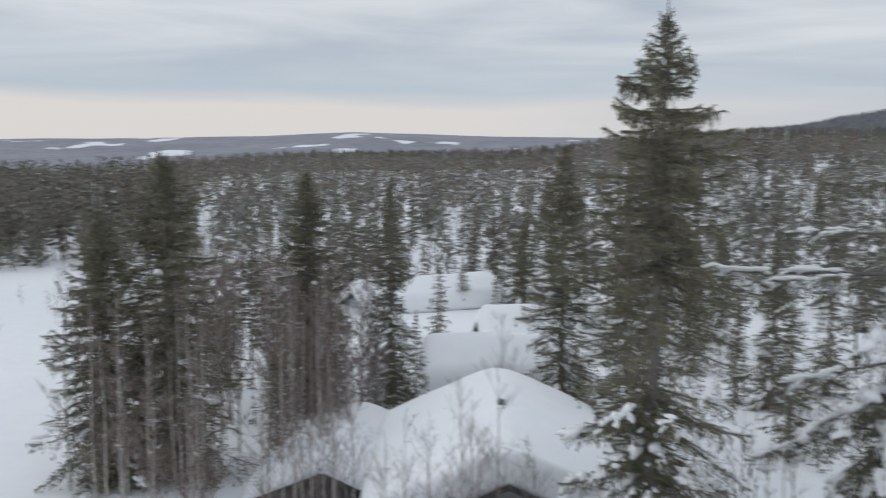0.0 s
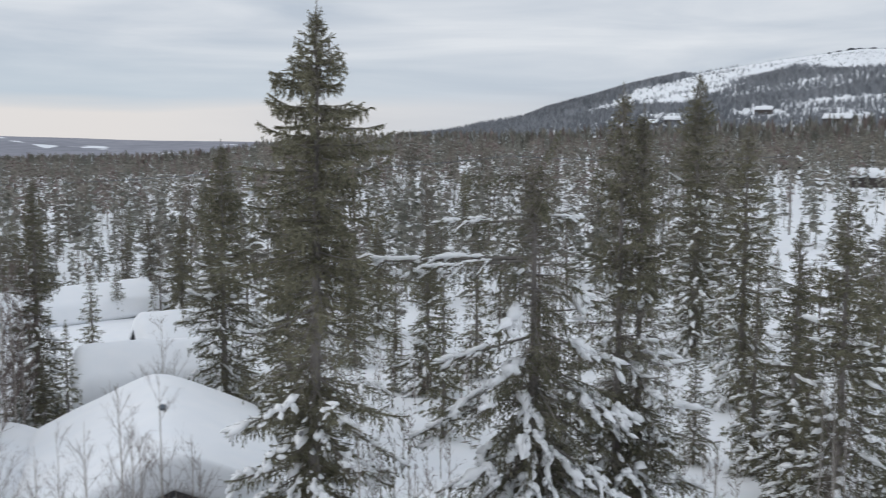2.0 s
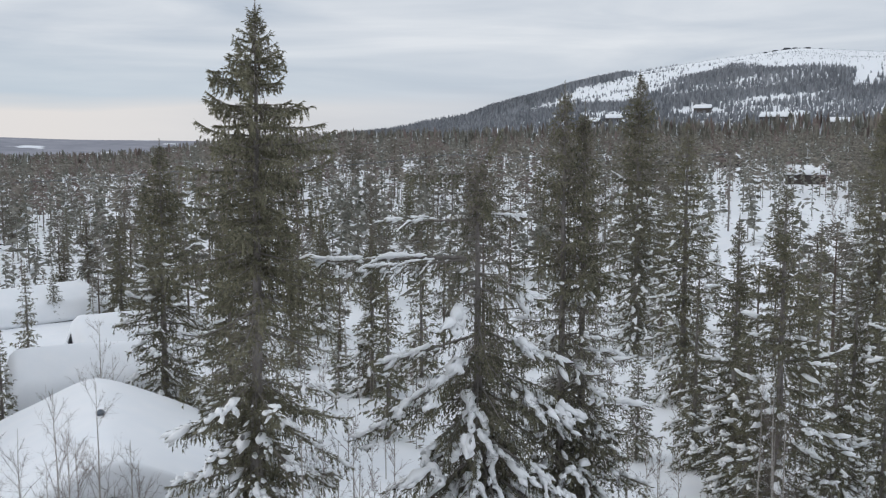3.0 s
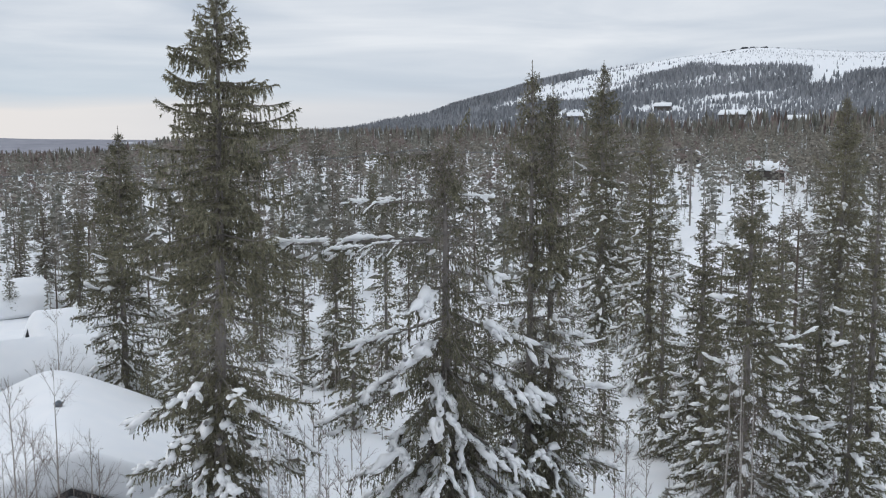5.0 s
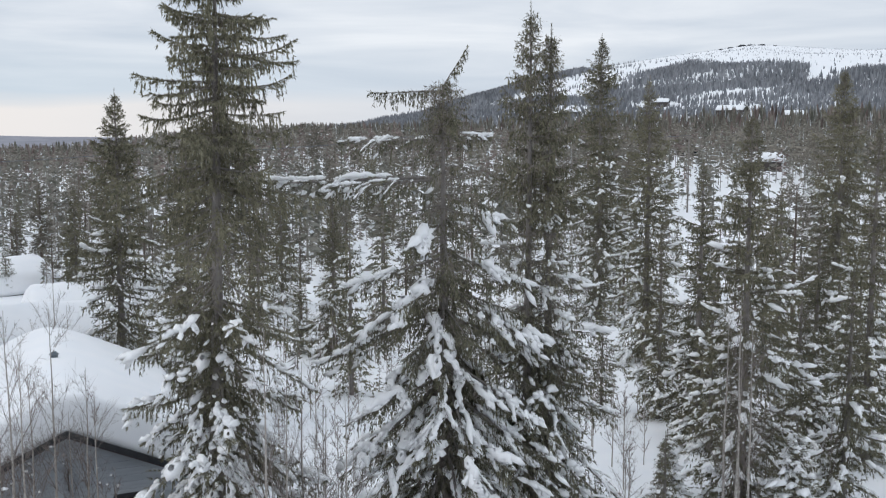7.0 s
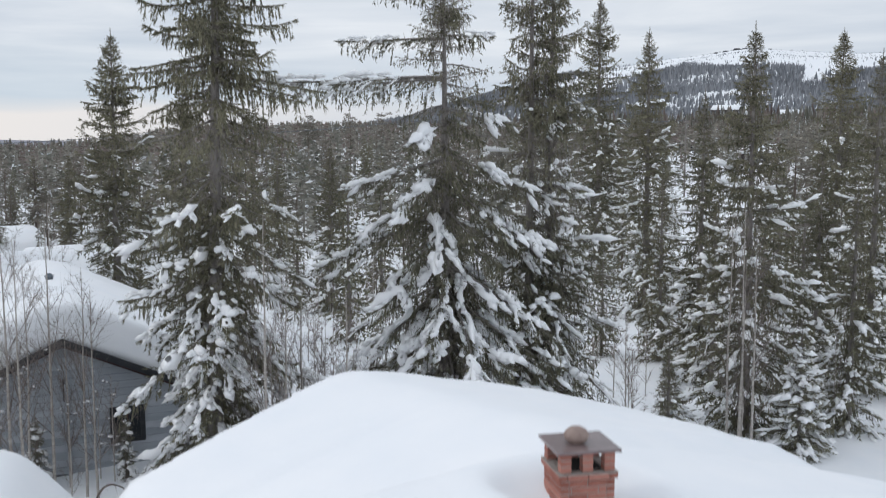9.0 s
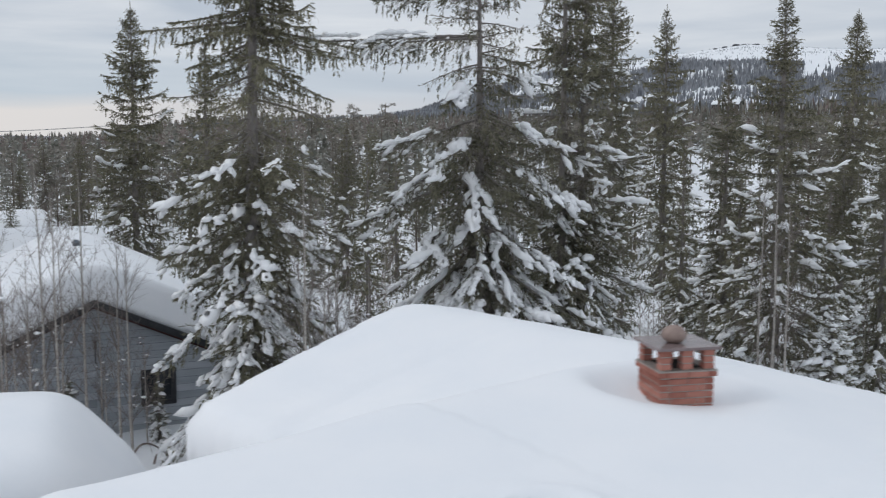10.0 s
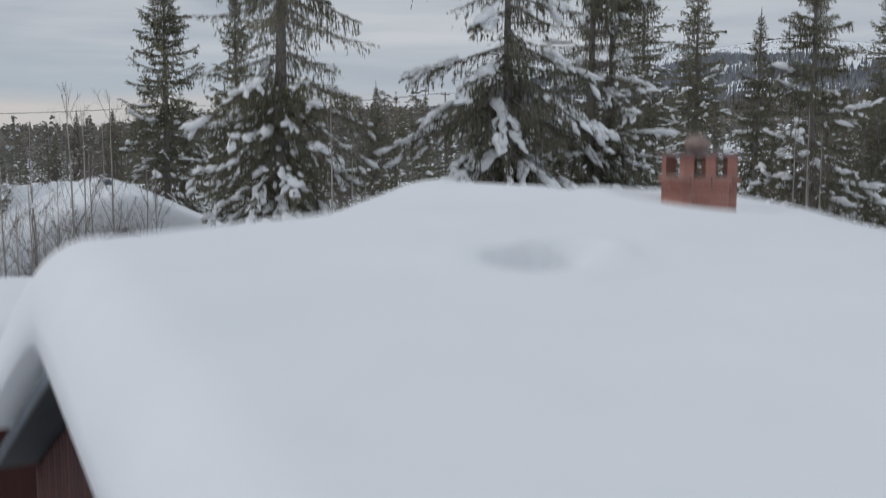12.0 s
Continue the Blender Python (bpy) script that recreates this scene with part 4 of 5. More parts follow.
# ---------------------------------------------------------------- cabins
def snow_cap(name, at, rz, u0, u1, v0, v1, height, thick, seed, label, edge=0.6, step=0.14, base=None, hip=0.0):
    """A thick snow load on a roof: a rounded sheet over u (along the ridge) and v (across). height(v): the roof; thick: depth of snow."""
    nu, nv = int((u1 - u0) / step) + 1, int((v1 - v0) / step) + 1
    U, V = np.meshgrid(np.linspace(u0, u1, nu), np.linspace(v0, v1, nv), indexing="ij")
    e = np.minimum(np.minimum(U - u0, u1 - U), np.minimum(V - v0, v1 - V))
    roll = np.sqrt(np.clip(1 - (1 - np.clip(e / edge, 0, 1)) ** 2, 0, 1))
    wav = 0.06 * lattice(U * 0.7 + seed, V * 0.9) + 0.025 * lattice(U * 2.3, V * 2.1 + seed)
    low = height(V)
    Z = low + thick * (0.12 + 0.88 * roll) + wav * roll
    Z -= hip * 0.2 * np.log1p(np.exp((1.8 - (U - u0)) / 0.2))
    # the overhang bulges outward
    bul = 0.16 * (1 - np.clip(e / edge, 0, 1)) ** 2 * lattice(U * 1.1 + seed, V * 1.3)
    cu, cv = (u0 + u1) / 2, (v0 + v1) / 2
    top = np.stack([V + bul * np.sign(V - cv), U + bul * np.sign(U - cu), Z], -1)
    bot = np.stack([V, U, (base(V) if base else low) - 0.03 - hip * np.clip(2.2 - (U - u0), 0, 9)], -1)
    n = nu * nv
    idx = np.arange(n).reshape(nu, nv)
    q = lambda a: np.stack([a[:-1, :-1], a[:-1, 1:], a[1:, 1:], a[1:, :-1]], -1).reshape(-1, 4)
    F = [q(idx)[:, ::-1], q(idx + n)]
    for line in (idx[0], idx[:, -1], idx[-1][::-1], idx[:, 0][::-1]):
        F.append(np.stack([line[:-1], line[1:], line[1:] + n, line[:-1] + n], -1))
    me = raw_mesh(name, np.concatenate([top.reshape(-1, 3), bot.reshape(-1, 3)]), np.concatenate(F))
    bm = bmesh.new()
    bm.from_mesh(me)
    bmesh.ops.recalc_face_normals(bm, faces=bm.faces[:])
    bm.to_mesh(me)
    bm.free()
    ob = link_mesh(name, me, SNOW, smooth=True)
    ob.matrix_world = pose(*at, 0, 0, rz)
    return tagged(ob, label, "snow")


def cabin(name, at, rz, half_l, half_r, length, wall_h, slope_l, slope_r, paint, label, over=0.45, upright=False, fascia=DARK_PAINT_SHADE, board=0.16, clad=True, core=None):
    """A log-low wooden cabin. Local y runs along the ridge from the near gable (y = 0); apex above x = 0."""
    c = thing(name, at, label, "cabin", "", rz, "")
    apex = wall_h + half_l * slope_l
    outline = [(-half_l, -1.4), (half_r, -1.4), (half_r, apex - half_r * slope_r), (0, apex), (-half_l, wall_h)]
    part("wall", prism_bm(outline, 0.06, length), core or paint, c)
    # roof slabs
    for sgn, half, sl, nm in ((-1, half_l, slope_l, "roof"), (1, half_r, slope_r, "roof")):
        w = half + over
        o = [(0, apex + 0.03), (sgn * w, apex + 0.03 - w * sl), (sgn * w, apex + 0.17 - w * sl), (0, apex + 0.17)]
        part(nm, prism_bm(o, -over, length + over), ROOF_FELT, c, "dark roofing under the snow")
        o = [(0, apex - 0.04), (sgn * (w + 0.02), apex - 0.04 - w * sl), (sgn * (w + 0.02), apex + 0.20 - w * sl), (0, apex + 0.20)]
        for y in (-over - 0.035, length + over + 0.003):
            part("bargeboard", prism_bm(o, y, y + 0.032), fascia, c)
    # cladding of the near gable, board by board
    if not clad:
        return c, apex
    if not upright:
        z = -0.1
        while z < apex - 0.12:
            zt = z + board * 0.55
            xl = -min(half_l, (apex - zt) / slope_l) if zt > wall_h else -half_l
            xr = min(half_r, (apex - zt) / slope_r) if zt > apex - half_r * slope_r else half_r
            if xr - xl > 0.25:
                o = [(0.0, z + 0.022), (-0.045, z + 0.018), (-0.012, z + board), (0.0, z + board)]
                bm = bmesh.new()
                a = [bm.verts.new((xl + 0.02, yy + 0.058, zz)) for yy, zz in o]
                b = [bm.verts.new((xr - 0.02, yy + 0.058, zz)) for yy, zz in o]
                bm.faces.new(a)
                bm.faces.new(b[::-1])
                for i in range(4):
                    bm.faces.new((a[i], b[i], b[(i + 1) % 4], a[(i + 1) % 4]))
                bmesh.ops.recalc_face_normals(bm, faces=bm.faces[:])
                part("board", bm, paint, c)
            z += board
    else:
        x = -half_l + 0.02
        while x < half_r - 0.05:
            zt = min(apex - abs(min(x, 0)) * slope_l, apex - max(x + board, 0) * slope_r) - 0.06
            part("board", box_bm(x, x + board - 0.012, 0.03, 0.058, -0.5, zt), paint, c)
            x += board
    return c, apex


def window_in(c, x, z, w, h, y=0.0):
    win = part("window", box_bm(x - w / 2, x + w / 2, y + 0.004, y + 0.05, z - h / 2, z + h / 2), DARK_PAINT_SHADE, c, "small dark-framed window with a dark red inner sash")
    part("pane", box_bm(x - w / 2 + 0.09, x + w / 2 - 0.09, y - 0.004, y + 0.002, z - h / 2 + 0.09, z + h / 2 - 0.09), GLASS, win)
    t = 0.075
    for x0, x1, z0, z1 in ((x - w / 2 - t, x - w / 2 + t, z - h / 2 - t, z + h / 2 + t), (x + w / 2 - t, x + w / 2 + t, z - h / 2 - t, z + h / 2 + t),
                           (x - w / 2 + t, x + w / 2 - t, z + h / 2 - t, z + h / 2 + t), (x - w / 2 + t, x + w / 2 - t, z - h / 2 - t, z - h / 2 + t)):
        part("frame", box_bm(x0, x1, y - 0.035, y + 0.004, z0, z1, 0.006), DARK_PAINT_SHADE, win)
    part("glazing_bar", box_bm(x - 0.02, x + 0.02, y - 0.022, y - 0.006, z - h / 2 + t, z + h / 2 - t), RED_PAINT, win)
    return win


# the grey cabin with its gable to the viewer
def grey_cabin():
    at, rz = (2.35, 34.75, 0.0), -1.0
    # the dark core puts the shadow lines between the boards into colour
    c, apex = cabin("cabin", at, rz, 5.3, 4.6, 12.5, 1.95, 0.46, 0.46, GREY_PAINT, "low grey-painted wooden cabin deep in snow", board=0.25, core=DARK_PAINT_SHADE)
    window_in(c, 2.0, 1.4, 1.0, 1.1)
    part("corner_board", box_bm(0.02, 0.18, -0.075, 0.028, -0.3, 3.0, 0.008), GREY_PAINT, c)
    for sg, hw in ((-1, 5.3), (1, 4.6)):
        o = [(0, apex - 0.06), (sg * hw, apex - 0.06 - hw * 0.46), (sg * hw, apex - 0.15 - hw * 0.46), (0, apex - 0.15)]
        part("trim_board", prism_bm(o, -0.16, -0.05), RED_PAINT, c, "dark red board under the eaves")
    part("pipe", box_bm(-0.02, 0.05, -0.07, -0.022, 2.4, 3.15, 0.01), DARK_PAINT_SHADE, c)
    snow_cap("roof_snow", at, rz, -0.40, 13.0, -5.7, 5.0, lambda v: apex + 0.18 - 0.46 * (np.sqrt(v * v + 0.5) - 0.5), 1.25, 3.0, "smooth deep snow lying on the grey cabin's roof", edge=0.5, base=lambda v: apex + 0.17 - 0.46 * np.abs(v))
    vent = thing("roof_vent", (2.45, 41.0, 5.55), "small dark roof vent poking out of the snow", "vent")
    bm = bmesh.new()
    bmesh.ops.create_cone(bm, cap_ends=True, segments=14, radius1=0.14, radius2=0.14, depth=0.5)
    part("pipe", bm, GREY_METAL, vent)
    bm = bmesh.new()
    bmesh.ops.create_cone(bm, cap_ends=True, segments=14, radius1=0.20, radius2=0.05, depth=0.12, matrix=Matrix.Translation((0, 0, 0.3)))
    part("cap", bm, GREY_METAL, vent)


def other_cabins():
    rows = [  # near gable x, y, z, turn, left, right, length, wall, slope, snow, paint, label
        ((-1.0, 60.5, -0.5), -88, 3.2, 3.2, 9.0, 2.2, 0.52, 1.3, GREY_PAINT, "dark cabin behind, almost buried in snow"),
        ((3.3, 82.0, -2.8), -86, 3.6, 7.0, 10.5, 2.4, 0.50, 1.4, GREY_PAINT, "snow-laden cabin behind the trees"),
        ((-8.4, 95.0, -2.0), -66, 3.4, 3.4, 14.5, 2.2, 0.46, 1.2, GREY_PAINT, "grey cabin with a long snowy roof"),
        ((-5.3, 43.2, -1.4), -8, 3.2, 3.0, 8.0, 2.0, 0.42, 1.0, DARK_PAINT_SHADE, "low dark shed beside the cabin under snow")]
    for at, rz, hl, hr, ln, wh, sl, th, paint, label in rows:
        c, apex = cabin("cabin", at, rz, hl, hr, ln, wh, sl, sl, paint, label, board=0.2)
        snow_cap("roof_snow", at, rz, -0.5, ln + 0.5, -hl - 0.55, hr + 0.55, lambda v: apex + 0.18 - sl * (np.sqrt(v * v + 0.4) - 0.45), th, at[0], "deep snow lying on a cabin roof", step=0.28, edge=0.9, base=lambda v: apex + 0.17 - sl * np.abs(v))


# the cabin below the camera: a cross-shaped pair of wings under one sheet of snow
E1, N1, P1 = np.array([0.985, 0.174]), np.array([0.174, -0.985]), np.array([-0.95, 9.45])      # near ridge, its downhill side toward the viewer
E2, N2, Q2 = np.array([-0.342, 0.94]), np.array([-0.94, -0.342]), np.array([7.45, 12.3])     # far ridge, its left side
A_END, S_NEAR, S_FAR, B_END, W_LEFT, W_RIGHT = 17.0, 11.5, -3.3, 4.95, 4.45, 6.8


def roof_surface(x, y):
    """Snow level over the two wings and the distance inward from their joint edge."""
    a = (x - P1[0]) * E1[0] + (y - P1[1]) * E1[1]
    s = (x - P1[0]) * N1[0] + (y - P1[1]) * N1[1]
    b = (x - Q2[0]) * E2[0] + (y - Q2[1]) * E2[1]
    w = (x - Q2[0]) * N2[0] + (y - Q2[1]) * N2[1]
    ridge = 6.86 + 0.22 * smooth01((a - 1) / 5) - 0.29 * 0.8 * np.log1p(np.exp((a - 8.7) / 0.8))
    rs = np.sqrt(s * s + 0.2) - 0.45
    h1 = ridge - np.where(s > 0, 0.115, 0.55) * rs
    rw = np.sqrt(w * w + 0.3) - 0.55
    h2 = 6.92 - np.where(w > 0, 0.27, 0.28) * rw - 0.32 * np.clip(-b, 0, 9)
    left = np.where(s > 0, a + 0.10 * np.minimum(s, 6), a)
    d1 = np.minimum(np.minimum(left, A_END - a), np.minimum(s - S_FAR, S_NEAR - s))
    d2 = np.minimum(np.minimum(b + 4.0, B_END - b), np.minimum(W_LEFT - w, w + W_RIGHT))
    k = 0.25
    h1i, h2i = np.where(d1 > -0.3, h1, -50), np.where(d2 > -0.3, h2, -50)
    m = np.maximum(h1i, h2i)
    h = m + k * np.log(np.exp((h1i - m) / k) + np.exp((h2i - m) / k)) - k * np.log(2) * np.exp(-np.abs(h1i - h2i))
    return h, np.maximum(d1, d2)


HOLLOWS = [(2.80, 7.5, 0.38, -1.5), (3.2, 7.6, 0.22, -0.15)]
CHIM = (6.22, 9.85)


def near_cabin():
    c = thing("cabin", (5.0, 8.0, 0.0), "red wooden cabin under a very deep load of snow", "cabin")
    inv = c.matrix_world.inverted()
    ps = np.concatenate([[0, 0.02, 0.05, 0.09], np.arange(0.14, 0.7, 0.06), np.arange(0.72, 8.6, 0.08), np.arange(8.6, 17.2, 0.2)])
    ss = np.concatenate([np.arange(-8.6, S_FAR, 0.13), [S_FAR, S_FAR + 0.03], np.arange(S_FAR + 0.08, 5, 0.08), np.arange(5, S_NEAR, 0.2), [S_NEAR]])
    Pp, Ss = np.meshgrid(ps, ss, indexing="ij")
    Aa = Pp - 0.10 * np.clip(Ss, 0, 6) * np.clip(1 - Pp / 3, 0, 1)
    X, Y = P1[0] + Aa * E1[0] + Ss * N1[0], P1[1] + Aa * E1[1] + Ss * N1[1]
    H, D = roof_surface(X, Y)
    far = Ss < S_FAR - 0.05
    edge, sink = np.where(far, 0.32, 0.55), np.where(far, 0.26, 0.62)
    roll = np.sqrt(np.clip(1 - (1 - np.clip(D / edge, 0, 1)) ** 2, 0, 1))
    Z = H - sink * (1 - roll) + (0.05 * lattice(X * 0.8, Y * 0.7) + 0.015 * lattice(X * 2.7 + 1, Y * 2.5)) * roll
    for hx, hy, r, dep in HOLLOWS:
        g = ((X - hx) ** 2 + ((Y - hy) * 1.25) ** 2) / r ** 2
        Z += dep * np.exp(-g ** 5) * (0.6 + 0.3 * np.clip((hy - Y) / r, -1, 1) + 0.3 * np.clip((hx - X) / r, -1, 1)) + 0.05 * np.exp(-((np.sqrt(g) - 1.9) / 0.6) ** 2)
    # a scoured moat round the chimney and the drift that runs off it
    g = (X - CHIM[0]) ** 2 + (Y - CHIM[1]) ** 2
    Z += -0.10 * np.exp(-g / 0.45) + 0.07 * np.exp(-((np.sqrt(g) - 1.15) / 0.4) ** 2)
    for mx, my, r, dep in ((-0.60, 0.22, 0.36, -0.13), (0.70, -0.02, 0.46, -0.10)):
        Z += dep * np.exp(-(((X - CHIM[0] - mx) / r) ** 2 + ((Y - CHIM[1] - my) / r) ** 2) ** 1.5)
    inside = D > -0.004
    low = H - np.where(far, 1.1, 0.95)
    idx = -np.ones(X.shape, int)
    idx[inside] = np.arange(inside.sum())
    n = inside.sum()
    cell = inside[:-1, :-1] & inside[1:, :-1] & inside[1:, 1:] & inside[:-1, 1:]
    q = np.stack([idx[:-1, :-1], idx[1:, :-1], idx[1:, 1:], idx[:-1, 1:]], -1)[cell][:, ::-1]
    used = np.zeros(X.shape, int)
    for i0, j0 in ((0, 0), (1, 0), (1, 1), (0, 1)):
        used[i0:i0 + cell.shape[0], j0:j0 + cell.shape[1]] += cell
    rim_v = inside & (used < 4)
    gx = (roof_surface(X + 0.01, Y)[1] - D) / 0.01
    gy = (roof_surface(X, Y + 0.01)[1] - D) / 0.01
    X = np.where(rim_v, X - gx * D, X)
    Y = np.where(rim_v, Y - gy * D, Y)
    Z = np.where(rim_v, H - sink, Z)
    top = np.stack([X[inside], Y[inside], Z[inside]], -1)
    bot = np.stack([X[inside], Y[inside], low[inside]], -1)
    F = [q, q[:, ::-1] + n]
    e = np.concatenate([q[:, [0, 1]], q[:, [1, 2]], q[:, [2, 3]], q[:, [3, 0]]])
    key = np.sort(e, axis=1)
    _, first, count = np.unique(key, axis=0, return_index=True, return_counts=True)
    rim = e[first[count == 1]]
    F.append(np.stack([rim[:, 1], rim[:, 0], rim[:, 0] + n, rim[:, 1] + n], -1))
    me = raw_mesh("roof_snow", np.concatenate([top, bot]), np.concatenate(F))
    tagged(link_mesh("roof_snow", me, SNOW, smooth=True), "deep smooth snow on the near roof with a hollow", "snow")

    # roof slabs and walls below the snow
    def wing(o, e, nrm, l0, l1, n0, n1, z_at, side):
        ang = math.degrees(math.atan2(e[1], e[0])) - 90
        w = pose(float(o[0]), float(o[1]), 0, 0, 0, ang)
        m = inv @ w
        # local y along the ridge, local x to the right of it
        prof = sorted((v, z_at(v)) for v in (n0, 0.0, n1))
        roof = [(v, z) for v, z in prof] + [(v, z - 0.16) for v, z in prof[::-1]]
        ob = part("roof", prism_bm(roof, l0 + 0.15, l1 - 0.15), GREY_METAL, c, "grey sheet-metal roof edge")
        ob.matrix_local = m
        # dark sheet added below the roof; its colour carries the eave's shade
        under = [(v, z - 0.161) for v, z in prof] + [(v, z - 0.185) for v, z in prof[::-1]]
        ob = part("soffit", prism_bm(under, l0 + 0.17, l1 - 0.17), DARK_PAINT_SHADE, c)
        ob.matrix_local = m
        near_in, far_in = 0.5, (0.06 if side > 0 else 0.5)
        body = [(prof[0][0] + far_in, -0.8), (prof[2][0] - near_in, -0.8), (prof[2][0] - near_in, prof[2][1] - 0.2), (0, prof[1][1] - 0.2), (prof[0][0] + far_in, prof[0][1] - 0.2)]
        ob = part("wall", prism_bm(body, l0 + 0.6, l1 - 0.6), RED_PAINT, c)
        ob.matrix_local = m

    wing(P1, E1, N1, 0.0, 8.6, S_FAR, S_NEAR, lambda v: 5.85 - (0.115 * v if v > 0 else -0.55 * v), 1)
    wing(Q2, E2, N2, 0.4, B_END, -W_LEFT, W_RIGHT, lambda v: 5.88 - (0.25 * v if v > 0 else -0.32 * v), -1)
    wing(P1, E1, N1, 8.4, A_END - 0.6, S_FAR, S_NEAR, lambda v: 3.55 - (0.115 * v if v > 0 else -0.55 * v), 1)
    # boards of the gable wall that looks out to the side
    ang = math.degrees(math.atan2(E1[1], E1[0])) - 90
    m = inv @ pose(float(P1[0]), float(P1[1]), 0, 0, 0, ang)
    v = S_FAR + 0.08
    while v < S_NEAR - 0.7:
        z = 5.62 - (0.115 * (v + 0.15) if v > 0 else -0.55 * v)
        ob = part("board", box_bm(v, v + 0.15, 0.565, 0.598, -0.6, z), RED_PAINT, c)
        ob.matrix_local = m
        v += 0.16


near_cabin()


def red_shed():
    at, rz = (-0.2, 20.4, 0.22), 82.0
    c, apex = cabin("shed", at, rz, 2.2, 2.2, 6.5, 3.1, 0.30, 0.30, RED_PAINT, "red shed with vertical boards under thick snow", upright=True, fascia=GREY_METAL)
    snow_cap("roof_snow", at, rz, -2.3, 7.0, -2.75, 2.75, lambda v: apex + 0.18 - 0.30 * (np.sqrt(v * v + 0.8) - 0.6), 0.95, 5.0, "thick rounded snow on the shed's roof", edge=0.8, base=lambda v: apex + 0.17 - 0.30 * np.abs(v), hip=1.15)


red_shed()
grey_cabin()
other_cabins()


# ---------------------------------------------------------------- chimney on the near cabin
def chimney():
    cx, cy, zt = CHIM[0], CHIM[1], 7.50
    s = 0.65
    c = thing("chimney", (cx, cy, 0.0), "red brick chimney with open flue windows, standing in roof snow", "chimney", "", -14.0)
    h2 = s / 2
    z0 = zt - 1.35
    band = zt - 0.27
    part("core", box_bm(-h2 + 0.009, h2 - 0.009, -h2 + 0.009, h2 - 0.009, z0, band - 0.02), MORTAR, c, "grey mortar joints")
    part("flue", box_bm(-h2 + 0.11, h2 - 0.11, -h2 + 0.11, h2 - 0.11, band - 0.03, band + 0.012), SOOT, c, "sooty flue opening")
    course = 0.077
    n = int((band - z0) / course)
    L, H, D = s / 2 - 0.012, course - 0.013, 0.10
    unit = {}

    def brick(w, d, x, y, z, hh=H):
        key = (round(w, 3), round(d, 3), round(hh, 3))
        if key not in unit:
            bm = box_bm(-w / 2, w / 2, -d / 2, d / 2, -hh / 2, hh / 2)
            bmesh.ops.bevel(bm, geom=bm.edges[:], offset=0.004, segments=1, affect="EDGES")
            me = bpy.data.meshes.new("brick")
            bm.to_mesh(me)
            bm.free()
            me.materials.append(BRICK)
            unit[key] = me
        b = new("brick", unit[key])
        b.parent = c
        b.location = (x, y, z)

    def ring(z, half, shift, hh=H):
        for side in range(4):
            cuts = [-half, -half + (2 * half) * (0.5 if shift else 0.26), half] if shift else [-half, -half + 0.13, half - 0.13 * 0 - half * 0.0 - (half - 0.13), half]
            cuts = sorted(set(cuts))
            for a, b in zip(cuts[:-1], cuts[1:]):
                w, m = b - a - 0.011, (a + b) / 2
                o = half - 0.05
                if side % 2:
                    brick(0.10, w, (o if side == 1 else -o), m * 0.999, z, hh)
                else:
                    if a <= -half + 1e-6:
                        a += 0.101
                    if b >= half - 1e-6:
                        b -= 0.101
                    brick(b - a - 0.011, 0.10, (a + b) / 2, (o if side == 0 else -o), z, hh)

    for k in range(n):
        ring(band - 0.085 - course * (k + 0.5), h2, k % 2 == 0)
    ring(band - 0.040, h2 + 0.028, True, 0.062)
    part("ledge", box_bm(-h2 - 0.03, h2 + 0.03, -h2 - 0.03, h2 + 0.03, band - 0.012, band + 0.006, 0.006), MORTAR, c)
    # corner and middle posts that carry the slab
    for px in (-h2 + 0.065, 0.0, h2 - 0.065):
        for py in (-h2 + 0.065, 0.0, h2 - 0.065):
            if (px == 0 and py == 0) or (py == 0.0):
                continue
            for k in range(3):
                brick(0.125, 0.125, px, py, band + 0.008 + course * (k + 0.5), H)
            part("joint", box_bm(px - 0.057, px + 0.057, py - 0.057, py + 0.057, band + 0.004, band + 0.005 + 3 * course), MORTAR, c)
    zs = band + 0.008 + 3 * course
    part("slab", box_bm(-0.385, 0.385, -0.375, 0.375, zs, zs + 0.035, 0.008), SLATE, c, "reddish polished slate slab")
    st = thing("stone", (cx - 0.06, cy - 0.03, zs + 0.035), "round brown stone weighing down the chimney slab", "stone")
    bm = bmesh.new()
    bmesh.ops.create_icosphere(bm, subdivisions=3, radius=0.135)
    for v in bm.verts:
        v.co.z *= 0.80
        v.co.x *= 1.10
        v.co *= 1 + 0.06 * noise.noise(v.co * 6)
        v.co.z += 0.095
    part("boulder", bm, STONE, st, smooth=True)


chimney()


